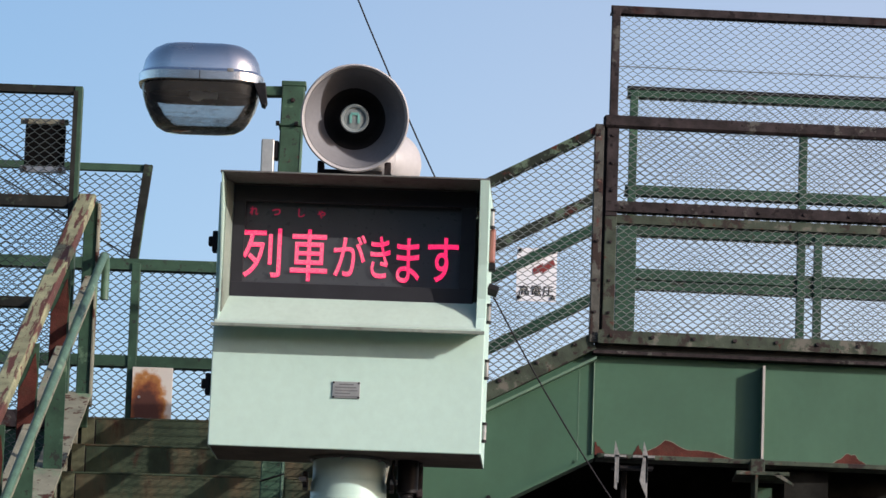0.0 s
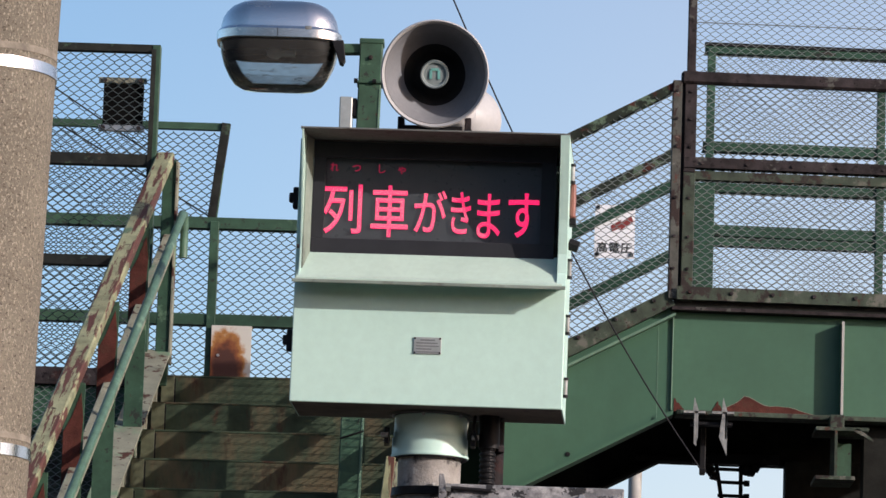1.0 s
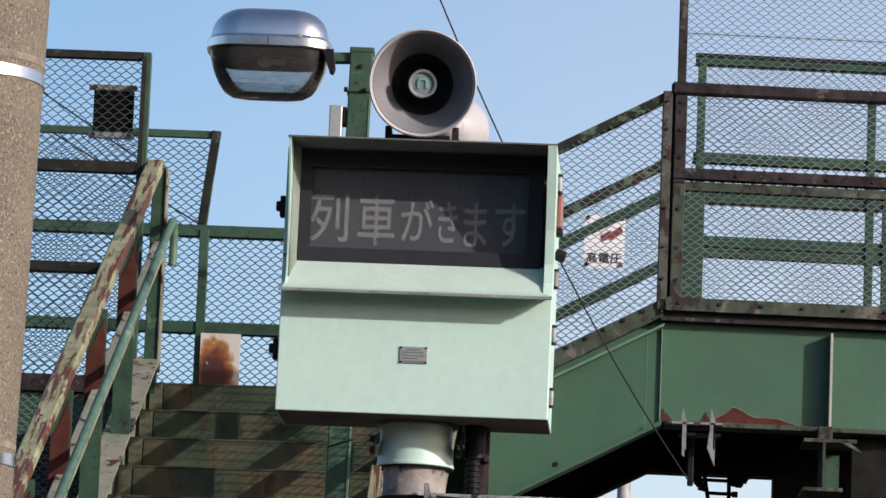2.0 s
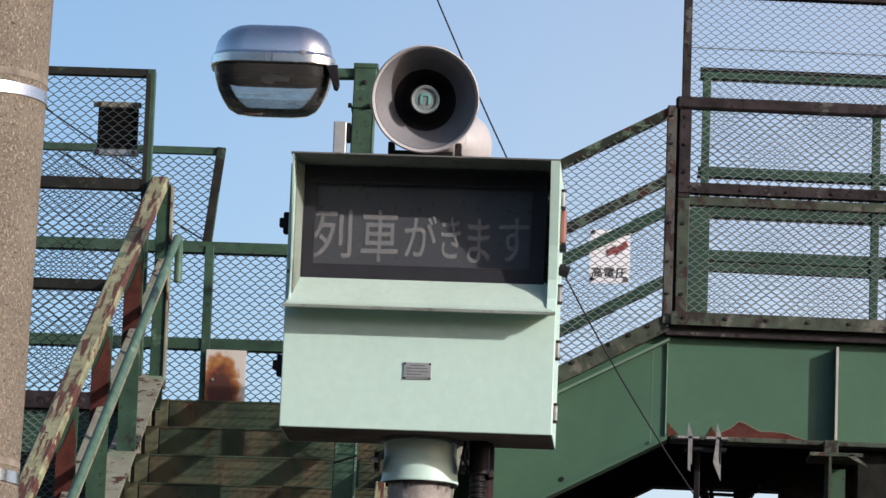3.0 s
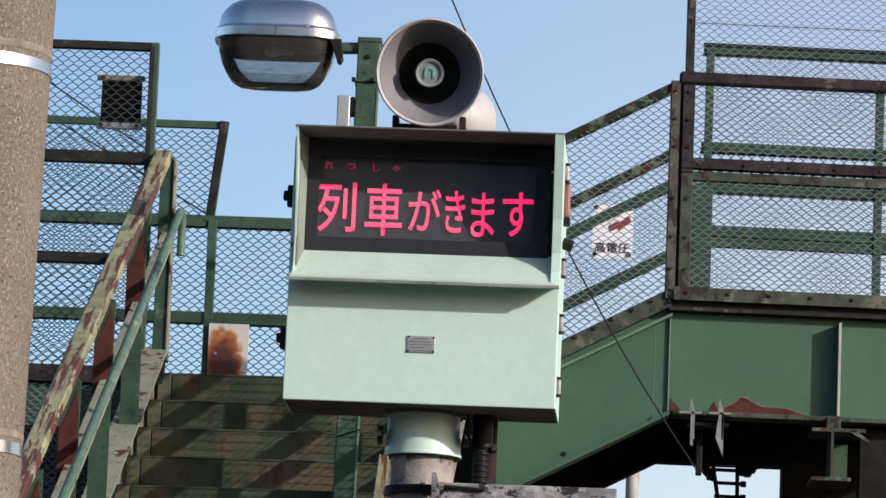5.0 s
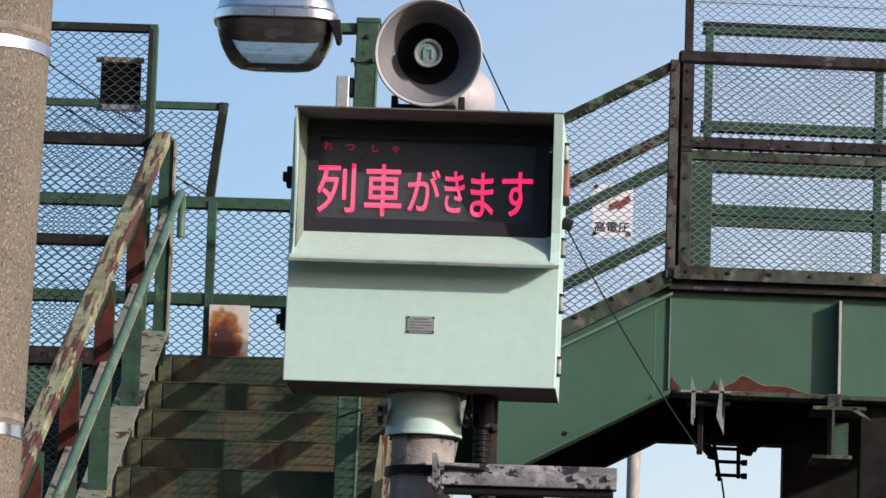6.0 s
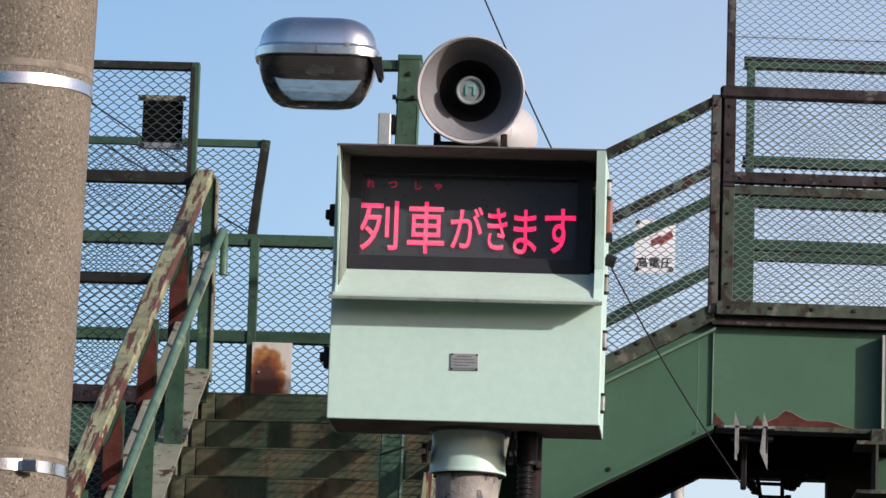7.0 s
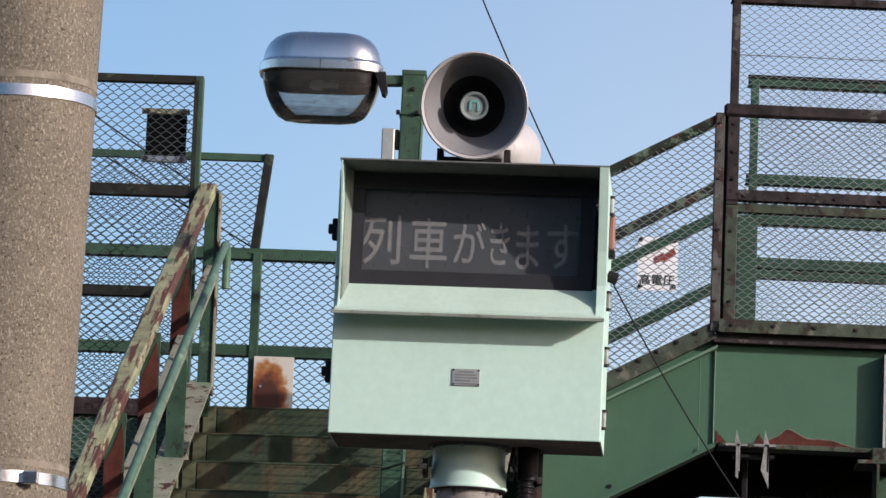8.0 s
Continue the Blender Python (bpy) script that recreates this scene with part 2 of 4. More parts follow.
M_FLAKE = surface("flaking_grey_paint", (0.20, 0.205, 0.21, 1), 0.5, vary=0.3, scale=14, bump=0.5, layers=[((0.36, 0.36, 0.355, 1), 11, 0.50, 0.12, (1, 1, 1.6)), ((0.085, 0.085, 0.09, 1), 7, 0.52, 0.10, (1, 1, 1)), ((0.012, 0.012, 0.013, 1), 12, 0.585, 0.02, (1, 1, 1.4))])
# darker copy of the green rail paint for shaded far rails, with rust
M_FARRAIL = surface("shaded_green_rail", (0.015, 0.056, 0.033, 1), 0.55, vary=0.2, scale=10, bump=0.2, layers=[((0.075, 0.17, 0.10, 1), 9, 0.60, 0.10, (0.5, 1, 1)), ((0.010, 0.012, 0.010, 1), 16, 0.60, 0.05, (0.4, 1, 1)), (DARKRUST, 20, 0.62, 0.05, (1, 1, 1))], spec=0.25)
M_HANGER = surface("dull_grey_steel", (0.26, 0.27, 0.26, 1), 0.5, metal=0.2, vary=0.25, scale=20, bump=0.2, layers=[((0.07, 0.06, 0.055, 1), 16, 0.57, 0.08, (1, 1, 1))])
# girder green made paler, so raised edges look caught by the sun
M_LITEDGE = surface("sunlit_green_edge_paint", (0.11, 0.20, 0.135, 1), 0.5, vary=0.1, scale=9, bump=0.1)
M_POST = surface("pale_grey_pole", (0.36, 0.36, 0.33, 1), 0.6, vary=0.15, scale=6, bump=0.1, layers=[((0.2, 0.19, 0.16, 1), 9, 0.6, 0.1, (1, 1, 0.3))])
M_SKYBLOCK = surface("sky_block_grey", (0.10, 0.10, 0.095, 1), 0.9, vary=0.2, scale=0.5, bump=0.2, spec=0.1)
M_ASPHALT = surface("asphalt", (0.055, 0.055, 0.053, 1), 0.9, vary=0.2, scale=2, bump=0.5, bump_scale=150, spec=0.1)


def glass_mat():
    """A thin pane: clear, with a mirror gloss that grows at grazing angles."""
    m = bpy.data.materials.new("lamp_bowl_glass")
    m.use_nodes = True
    nt = m.node_tree
    tr = nt.nodes.new("ShaderNodeBsdfTransparent")
    tr.inputs["Color"].default_value = (0.80, 0.81, 0.79, 1)
    gl = nt.nodes.new("ShaderNodeBsdfGlossy")
    gl.inputs["Roughness"].default_value = 0.06
    df = nt.nodes.new("ShaderNodeBsdfDiffuse")
    df.inputs["Color"].default_value = (0.34, 0.34, 0.32, 1)
    ns = nt.nodes.new("ShaderNodeTexNoise")
    ns.inputs["Scale"].default_value = 14.0
    dust = nt.nodes.new("ShaderNodeMapRange")
    dust.inputs["To Min"].default_value, dust.inputs["To Max"].default_value = 0.03, 0.14
    fr = nt.nodes.new("ShaderNodeFresnel")
    fr.inputs["IOR"].default_value = 1.55
    a = nt.nodes.new("ShaderNodeMixShader")
    b = nt.nodes.new("ShaderNodeMixShader")
    nt.links.new(ns.outputs["Fac"], dust.inputs["Value"])
    nt.links.new(dust.outputs[0], a.inputs[0])
    nt.links.new(tr.outputs[0], a.inputs[1])
    nt.links.new(df.outputs[0], a.inputs[2])
    nt.links.new(fr.outputs[0], b.inputs[0])
    nt.links.new(a.outputs[0], b.inputs[1])
    nt.links.new(gl.outputs[0], b.inputs[2])
    nt.links.new(b.outputs[0], nt.nodes["Material Output"].inputs["Surface"])
    return m


def bowl_haze():
    """A thin see-through grey film, added to lighten the lower bowl, that also lets light through."""
    m = bpy.data.materials.new("bowl_haze")
    m.use_nodes = True
    nt = m.node_tree
    b = nt.nodes["Principled BSDF"]
    b.inputs["Base Color"].default_value = (0.42, 0.42, 0.40, 1)
    b.inputs["Roughness"].default_value = 0.9
    glow = nt.nodes.new("ShaderNodeBsdfTranslucent")
    glow.inputs["Color"].default_value = (0.55, 0.55, 0.53, 1)
    lets = nt.nodes.new("ShaderNodeMixShader")
    lets.inputs[0].default_value = 0.6
    nt.links.new(b.outputs[0], lets.inputs[1])
    nt.links.new(glow.outputs[0], lets.inputs[2])
    tr = nt.nodes.new("ShaderNodeBsdfTransparent")
    ns = nt.nodes.new("ShaderNodeTexNoise")
    ns.inputs["Scale"].default_value = 9.0
    thick = nt.nodes.new("ShaderNodeMapRange")
    thick.inputs["From Min"].default_value, thick.inputs["From Max"].default_value = 0.3, 0.7
    thick.inputs["To Min"].default_value, thick.inputs["To Max"].default_value = 0.12, 0.45
    mx = nt.nodes.new("ShaderNodeMixShader")
    nt.links.new(ns.outputs["Fac"], thick.inputs["Value"])
    nt.links.new(thick.outputs[0], mx.inputs[0])
    nt.links.new(tr.outputs[0], mx.inputs[1])
    nt.links.new(lets.outputs[0], mx.inputs[2])
    nt.links.new(mx.outputs[0], nt.nodes["Material Output"].inputs["Surface"])
    return m


def letter_front():
    """Frosted letter film: grey by daylight, lets the lit letter behind it through."""
    m = bpy.data.materials.new("frosted_letter_film")
    m.use_nodes = True
    nt = m.node_tree
    b = nt.nodes["Principled BSDF"]
    b.inputs["Base Color"].default_value = (0.36, 0.37, 0.36, 1)
    b.inputs["Roughness"].default_value = 0.5
    tr = nt.nodes.new("ShaderNodeBsdfTransparent")
    mx = nt.nodes.new("ShaderNodeMixShader")
    mx.inputs[0].default_value = 0.40
    nt.links.new(tr.outputs[0], mx.inputs[1])
    nt.links.new(b.outputs[0], mx.inputs[2])
    nt.links.new(mx.outputs[0], nt.nodes["Material Output"].inputs["Surface"])
    return m


def lit(name, colour, strength):
    m = bpy.data.materials.new(name)
    m.use_nodes = True
    b = m.node_tree.nodes["Principled BSDF"]
    b.inputs["Base Color"].default_value = (0.05, 0.01, 0.012, 1)
    b.inputs["Emission Color"].default_value = colour
    b.inputs["Emission Strength"].default_value = strength
    return m


M_GLASS = glass_mat()
M_HAZE = bowl_haze()
M_FILM = letter_front()
M_LED = lit("lit_red_letter", (1.0, 0.012, 0.125, 1), 2.1)
M_LEDDIM = lit("dim_red_letter", (1.0, 0.04, 0.15, 1), 0.30)


# ---- mesh helpers ----
def whole(ob):
    m = ob.matrix_basis.copy()
    while ob.parent:
        ob = ob.parent
        m = ob.matrix_basis @ m
    return m


def thing(name, place, label, category, group="", kind="", rz=0):
    ob = new(name)
    ob.matrix_basis = pose(*place, 0, 0, rz)
    return tagged(ob, label, category, group, kind)


def part(name, bm, material, parent, label="", at_world=False, smooth=False):
    """Links bm as one mesh under a thing or a part."""
    if at_world:
        bm.transform(whole(parent).inverted())
    me = bpy.data.meshes.new(name)
    bmesh.ops.recalc_face_normals(bm, faces=bm.faces)
    bm.to_mesh(me)
    bm.free()
    if smooth:
        me.shade_smooth()
        me.set_sharp_from_angle(angle=radians(40))
    me.materials.append(material)
    ob = new(name, me)
    ob.parent = parent
    return tagged(ob, label)


def lone(name, bm, material, label, category, group="", kind="", smooth=False):
    """Links bm, in world metres, as a thing of one mesh."""
    me = bpy.data.meshes.new(name)
    bmesh.ops.recalc_face_normals(bm, faces=bm.faces)
    bm.to_mesh(me)
    bm.free()
    if smooth:
        me.shade_smooth()
        me.set_sharp_from_angle(angle=radians(40))
    me.materials.append(material)
    return tagged(new(name, me), label, category, group, kind)


def block(x0, x1, y0, y1, z0, z1, bevel=0.0, bm=None):
    bm = bm or bmesh.new()
    vs = [bm.verts.new((x, y, z)) for x in (x0, x1) for y in (y0, y1) for z in (z0, z1)]
    fs = [bm.faces.new([vs[i] for i in f]) for f in ((0, 1, 3, 2), (4, 6, 7, 5), (0, 4, 5, 1), (2, 3, 7, 6), (0, 2, 6, 4), (1, 5, 7, 3))]
    if bevel:
        es = {e for f in fs for e in f.edges}
        bmesh.ops.bevel(bm, geom=list(es), offset=bevel, segments=2, affect="EDGES", profile=0.5)
    return bm


def prism(outline, a, b, axis="y", bm=None, bevel=0.0):
    """A closed outline of (u, v) pairs pushed from a to b along an axis: u, v are x, z for y; y, z for x; x, y for z."""
    bm = bm or bmesh.new()
    def at(u, v, w):
        return {"y": (u, w, v), "x": (w, u, v), "z": (u, v, w)}[axis]
    lo = [bm.verts.new(at(u, v, a)) for u, v in outline]
    hi = [bm.verts.new(at(u, v, b)) for u, v in outline]
    fs = [bm.faces.new(lo), bm.faces.new(hi[::-1])]
    n = len(outline)
    for i in range(n):
        fs.append(bm.faces.new((lo[i], hi[i], hi[(i + 1) % n], lo[(i + 1) % n])))
    if bevel:
        es = {e for f in fs for e in f.edges}
        bmesh.ops.bevel(bm, geom=list(es), offset=bevel, segments=2, affect="EDGES", profile=0.5)
    return bm


def bar(p, q, w, h, bm=None, up=(0, 0, 1), bevel=0.003):
    """A rectangular bar from p to q, w across and h high."""
    bm = bm or bmesh.new()
    p, q = Vector(p), Vector(q)
    d = (q - p).normalized()
    s = d.cross(Vector(up))
    if s.length < 1e-4:
        s = d.cross(Vector((0, 1, 0)))
    s.normalize()
    u = s.cross(d).normalized()
    vs = [bm.verts.new(e + s * (i * w / 2) + u * (j * h / 2)) for e in (p, q) for i, j in ((-1, -1), (1, -1), (1, 1), (-1, 1))]
    fs = [bm.faces.new([vs[i] for i in f]) for f in ((3, 2, 1, 0), (4, 5, 6, 7), (0, 1, 5, 4), (1, 2, 6, 5), (2, 3, 7, 6), (3, 0, 4, 7))]
    if bevel:
        bmesh.ops.bevel(bm, geom=list({e for f in fs for e in f.edges}), offset=bevel, segments=1, affect="EDGES")
    return bm


def angle_bar(p, q, w, h, t=0.006, front=(0, -1, 0)):
    """An L-section bar from p to q: a flat front leaf h high and a leaf w deep at its foot."""
    bm = bmesh.new()
    p, q, f = Vector(p), Vector(q), Vector(front)
    d = (q - p).normalized()
    u = f.cross(d).normalized()
    if u.z < 0 or (abs(u.z) < 1e-4 and u.x < 0):
        u = -u
    b = -f
    prof = [(0, h / 2), (0, -h / 2), (w, -h / 2), (w, t - h / 2), (t, t - h / 2), (t, h / 2)]
    rings = [[bm.verts.new(e + b * a + u * c) for a, c in prof] for e in (p, q)]
    n = len(prof)
    for i in range(n):
        bm.faces.new((rings[0][i], rings[0][(i + 1) % n], rings[1][(i + 1) % n], rings[1][i]))
    for r in rings:
        bm.faces.new((r[0], r[1], r[4], r[5]))
        bm.faces.new((r[1], r[2], r[3], r[4]))
    return bm


def tube(points, r, sides=12, bm=None, cap=True):
    """A round bar or cable through points; r is one radius, or one for each point."""
    bm = bm or bmesh.new()
    pts = [Vector(p) for p in points]
    rs = r if isinstance(r, (list, tuple)) else [r] * len(pts)
    rings = []
    for i, p in enumerate(pts):
        d = (pts[min(i + 1, len(pts) - 1)] - pts[max(i - 1, 0)]).normalized()
        s = d.cross(Vector((0, 0, 1)) if abs(d.z) < 0.9 else Vector((0, 1, 0))).normalized()
        u = s.cross(d)
        rings.append([bm.verts.new(p + rs[i] * (s * math.cos(k * 2 * math.pi / sides) + u * math.sin(k * 2 * math.pi / sides))) for k in range(sides)])
    for a, b in zip(rings, rings[1:]):
        for k in range(sides):
            bm.faces.new((a[k], a[(k + 1) % sides], b[(k + 1) % sides], b[k]))
    if cap:
        bm.faces.new(rings[0][::-1])
        bm.faces.new(rings[-1])
    return bm


def lathe(profile, sides=48, bm=None):
    """Turns (radius, height) pairs about z; radius 0 closes."""
    bm = bm or bmesh.new()
    rings = []
    for r, z in profile:
        if r < 1e-6:
            rings.append([bm.verts.new((0, 0, z))])
        else:
            rings.append([bm.verts.new((r * math.cos(k * 2 * math.pi / sides), r * math.sin(k * 2 * math.pi / sides), z)) for k in range(sides)])
    for a, b in zip(rings, rings[1:]):
        for k in range(sides):
            j = (k + 1) % sides
            if len(a) == 1 and len(b) == 1:
                continue
            if len(a) == 1:
                bm.faces.new((a[0], b[j], b[k]))
            elif len(b) == 1:
                bm.faces.new((a[k], a[j], b[0]))
            else:
                bm.faces.new((a[k], a[j], b[j], b[k]))
    return bm


def ring_box(hx, hy, r, n=8):
    """A rounded rectangle of half sizes hx, hy and corner radius r."""
    out = []
    for cx, cy, a0 in ((1, 1, 0), (-1, 1, 90), (-1, -1, 180), (1, -1, 270)):
        for k in range(n + 1):
            a = radians(a0 + 90 * k / n)
            out.append((cx * (hx - r) + r * math.cos(a), cy * (hy - r) + r * math.sin(a)))
    return out


def loft(levels, bm=None, cap=True):
    """Joins rounded rectangles (hx, hy, r, z)."""
    bm = bm or bmesh.new()
    rings = [[bm.verts.new((x, y, z)) for x, y in ring_box(hx, hy, r)] for hx, hy, r, z in levels]
    n = len(rings[0])
    for a, b in zip(rings, rings[1:]):
        for k in range(n):
            bm.faces.new((a[k], a[(k + 1) % n], b[(k + 1) % n], b[k]))
    if cap:
        bm.faces.new(rings[0][::-1])
        bm.faces.new(rings[-1])
    return bm


def bolt(p, r=0.008, h=0.008, axis=(0, -1, 0), bm=None):
    """A six-sided bolt head standing on p."""
    p, a = Vector(p), Vector(axis)
    return tube([p - a * 0.001, p + a * h], [r, r * 0.9], 6, bm)


def clip_line(poly, a, b):
    """The stretch of the line through a, b inside a convex outline."""
    t0, t1 = -1e9, 1e9
    n = len(poly)
    d = (b[0] - a[0], b[1] - a[1])
    area = sum(poly[i][0] * poly[(i + 1) % n][1] - poly[(i + 1) % n][0] * poly[i][1] for i in range(n))
    for i in range(n):
        p, q = poly[i], poly[(i + 1) % n]
        nx, ny = -(q[1] - p[1]), q[0] - p[0]
        if area < 0:
            nx, ny = -nx, -ny
        dist = (a[0] - p[0]) * nx + (a[1] - p[1]) * ny
        v = d[0] * nx + d[1] * ny
        if abs(v) < 1e-12:
            if dist < 0:
                return None
            continue
        t = -dist / v
        if v > 0:
            t0 = max(t0, t)
        else:
            t1 = min(t1, t)
    return (t0, t1) if t1 > t0 + 1e-6 else None


def wire_net(poly, place, wide=0.0475, high=0.037, r=0.0020):
    """Woven wire in a convex outline of (u, v): upright wires that zigzag and hook into each other.
    place turns (u, v, depth) into a point."""
    us = [p[0] for p in poly]
    bm = bmesh.new()
    half, rise = wide / 2, high / 2
    for k in range(int(min(us) / half) - 1, int(max(us) / half) + 2):
        u = k * half
        seg = clip_line(poly, (u, 0.0), (u, 1.0))
        if not seg:
            continue
        pts = []
        j0, j1 = math.ceil(seg[0] / rise), math.floor(seg[1] / rise)
        bow = 0.0022 * math.sin(k * 1.7)
        for j in range(j0, j1 + 1):
            side = 1 if (j + k) % 2 else -1
            v = j * rise
            amp = half * 0.53
            w = u + side * amp + bow * math.sin(j * 0.31 + k)
            pts.append(place(w, v - 0.11 * rise, -side * r))
            pts.append(place(w, v + 0.11 * rise, side * r))
        if len(pts) > 3:
            tube(pts, r, 4, bm, cap=False)
    return bm



# ---- ground ----
gb = bmesh.new()
bmesh.ops.create_grid(gb, x_segments=8, y_segments=8, size=900)
lone("ground", gb, M_ASPHALT, "grey asphalt ground reaching to the horizon", "ground", kind="structure")

# plain walls far off, unseen, added to hold back low sky light
for nm, x0, x1, y0, y1, h in (("wall_north", -90, 90, 70, 70.4, 7.5), ("wall_south", -70, 40, -22.4, -22, 12.0), ("wall_west", -40.4, -40, -22, 70, 9.0), ("wall_east", 60, 60.4, -22, 70, 9.0)):
    lone(nm, block(x0, x1, y0, y1, 0, h), M_SKYBLOCK, "unseen plain grey wall added to cut low sky light", "wall", kind="structure")

# ---- footbridge: landing, short flight, platform ----
NEAR, FAR = 20.8, 22.55
DECK_L, DECK_R = 4.485, 4.93
XS, XE = -0.13, 0.72            # foot and head of the short flight
SLOPE = (DECK_R - DECK_L) / (XE - XS)
TURN_R = 3.0                    # degrees by which the platform swings away


def bridge():
    br = thing("footbridge", (XE, NEAR, 0), "green painted steel footbridge with peeling paint and red primer", "footbridge", rz=TURN_R)
    L = 2.4
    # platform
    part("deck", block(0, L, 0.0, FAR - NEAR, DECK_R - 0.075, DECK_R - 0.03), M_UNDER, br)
    web = part("girder_web", block(-0.005, L, 0.02, 0.034, 4.40, 4.86), M_GIRDER, br, "green painted web plate")
    part("deck_edge", block(-0.01, L, -0.018, 0.012, 4.865, 4.935), M_UNDER, br, "deck edge coloured black as shade")
    part("top_flange", block(-0.02, L, -0.035, 0.10, DECK_R - 0.072, DECK_R - 0.056, 0.002), M_RUSTY, br, "rusty top flange")
    part("bottom_flange", block(0.012, L, -0.05, 0.10, 4.375, 4.397, 0.003), M_FRAME, br, "rust-streaked bottom flange")
    part("stiffener", block(-0.010, -0.0055, 0.006, 0.034, 4.40, 4.83, 0.001), M_LITEDGE, br, "raised weld seam")
    for x in (0.765, 1.62):
        part("stiffener", block(x - 0.005, x + 0.005, -0.055, 0.02, 4.40, 4.83), M_GIRDER, br)
        part("stiffener_edge", block(x - 0.006, x + 0.006, -0.060, -0.0555, 4.40, 4.83, 0.001), M_POST, br, "pale plate edge")
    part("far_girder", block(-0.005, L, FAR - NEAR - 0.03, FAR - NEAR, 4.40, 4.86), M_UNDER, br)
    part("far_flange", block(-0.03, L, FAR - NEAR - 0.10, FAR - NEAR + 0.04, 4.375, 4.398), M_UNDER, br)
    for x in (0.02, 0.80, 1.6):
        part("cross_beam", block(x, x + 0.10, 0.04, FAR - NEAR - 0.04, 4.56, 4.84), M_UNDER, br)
    # patches where the paint has come off in sheets
    def patch(x0, x1, peak, z0):
        n = 26
        top = []
        for i in range(n + 1):
            u = i / n
            h = sum(p[1] * max(0, 1 - abs(u - p[0]) / p[2]) for p in peak)
            h *= 1 + 0.25 * noise.noise((u * 9, x0 * 7, 1.3))
            top.append((x0 + (x1 - x0) * u, z0 + max(0.003, h)))
        return prism([(x1, z0), (x0, z0)] + top, 0.0165, 0.0195)
    def curl(x0, x1, peak, z0):
        bm = patch(x0 - 0.004, x1 + 0.004, [(p[0], p[1] + 0.002, p[2] * 1.015) for p in peak], z0)
        for v in bm.verts:
            v.co.y += 0.0022
        return bm
    part("paint_edge", curl(0.17, 0.68, ((0.30, 0.075, 0.22), (0.62, 0.045, 0.35)), 4.398), M_STRING, br, "pale curled paint edge")
    part("paint_edge", curl(1.10, 1.27, ((0.45, 0.06, 0.5),), 4.398), M_STRING, br)
    part("web_bolt", bolt((0.247, NEAR + 0.02, 4.185), 0.012, 0.006), M_BLACK, br, at_world=True)
    part("peeled_patch", patch(0.17, 0.68, ((0.30, 0.075, 0.22), (0.62, 0.045, 0.35)), 4.398), M_PRIMER, br, "bare red primer where paint peeled")
    part("peeled_patch", patch(1.10, 1.27, ((0.45, 0.06, 0.5),), 4.398), M_PRIMER, br)
    part("peeled_patch", patch(0.005, 0.06, ((0.0, 0.06, 1.0),), 4.398), M_PRIMER, br)
    part("peeled_patch", patch(0.25 - 0.07, 0.25 - 0.02, ((0.5, 0.05, 0.6),), 4.398), M_PRIMER, br)
    # short flight
    def slab(y0, y1, up0, up1, x0=XS - 0.02, x1=XE):
        zz = lambda x: DECK_L + (x - XS) * SLOPE
        return prism([(x0, zz(x0) + up0), (x1, zz(x1) + up0), (x1, zz(x1) + up1), (x0, zz(x0) + up1)], y0, y1)
    part("flight_web", slab(NEAR + 0.02, NEAR + 0.034, -0.535, -0.03), M_GIRDER, br, at_world=True)
    part("flight_flange", slab(NEAR - 0.045, NEAR + 0.10, -0.555, -0.537), M_GIRDER, br, at_world=True)
    part("flight_flange", slab(NEAR - 0.04, NEAR + 0.10, -0.098, -0.085), M_LITEDGE, br, at_world=True)
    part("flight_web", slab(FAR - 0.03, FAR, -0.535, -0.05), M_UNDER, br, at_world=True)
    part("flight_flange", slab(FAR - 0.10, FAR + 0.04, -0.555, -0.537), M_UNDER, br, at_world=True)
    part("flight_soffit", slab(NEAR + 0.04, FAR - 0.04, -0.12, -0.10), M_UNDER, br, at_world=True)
    part("seam", slab(NEAR + 0.0185, NEAR + 0.0205, -0.53, -0.10, XE - 0.0755, XE - 0.0725), M_LITEDGE, br, at_world=True)
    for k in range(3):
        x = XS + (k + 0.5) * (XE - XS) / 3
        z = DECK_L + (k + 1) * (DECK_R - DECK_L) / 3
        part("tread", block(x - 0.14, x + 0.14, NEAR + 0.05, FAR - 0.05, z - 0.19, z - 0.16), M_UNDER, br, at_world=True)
    # landing
    part("landing_deck", block(-3.4, XS, NEAR + 0.02, FAR, DECK_L - 0.06, DECK_L - 0.004), M_RISER, br, at_world=True)
    part("landing_beam", block(-3.4, -1.66, NEAR, NEAR + 0.014, DECK_L - 0.26, DECK_L - 0.06), M_GIRDER, br, at_world=True)
    part("side_panel", block(-3.4, -1.70, NEAR + 0.03, NEAR + 0.04, 2.9, DECK_L - 0.262), M_FRAME, br, "dark green panel under the landing", at_world=True)
    part("panel_mesh", wire_net([(-3.4, 2.9), (-1.70, 2.9), (-1.70, DECK_L - 0.06), (-3.4, DECK_L - 0.06)], lambda u, v, d: (u, NEAR - 0.01 + d, v)), M_WIRE, br, at_world=True)
    part("landing_edge", block(-3.4, -1.665, NEAR - 0.03, NEAR + 0.03, DECK_L - 0.058, DECK_L + 0.02), M_RUSTY, br, "rusty edge angle", at_world=True)
    part("landing_beam", block(-3.4, XS, FAR - 0.014, FAR, DECK_L - 0.26, DECK_L - 0.06), M_GIRDER, br, at_world=True)
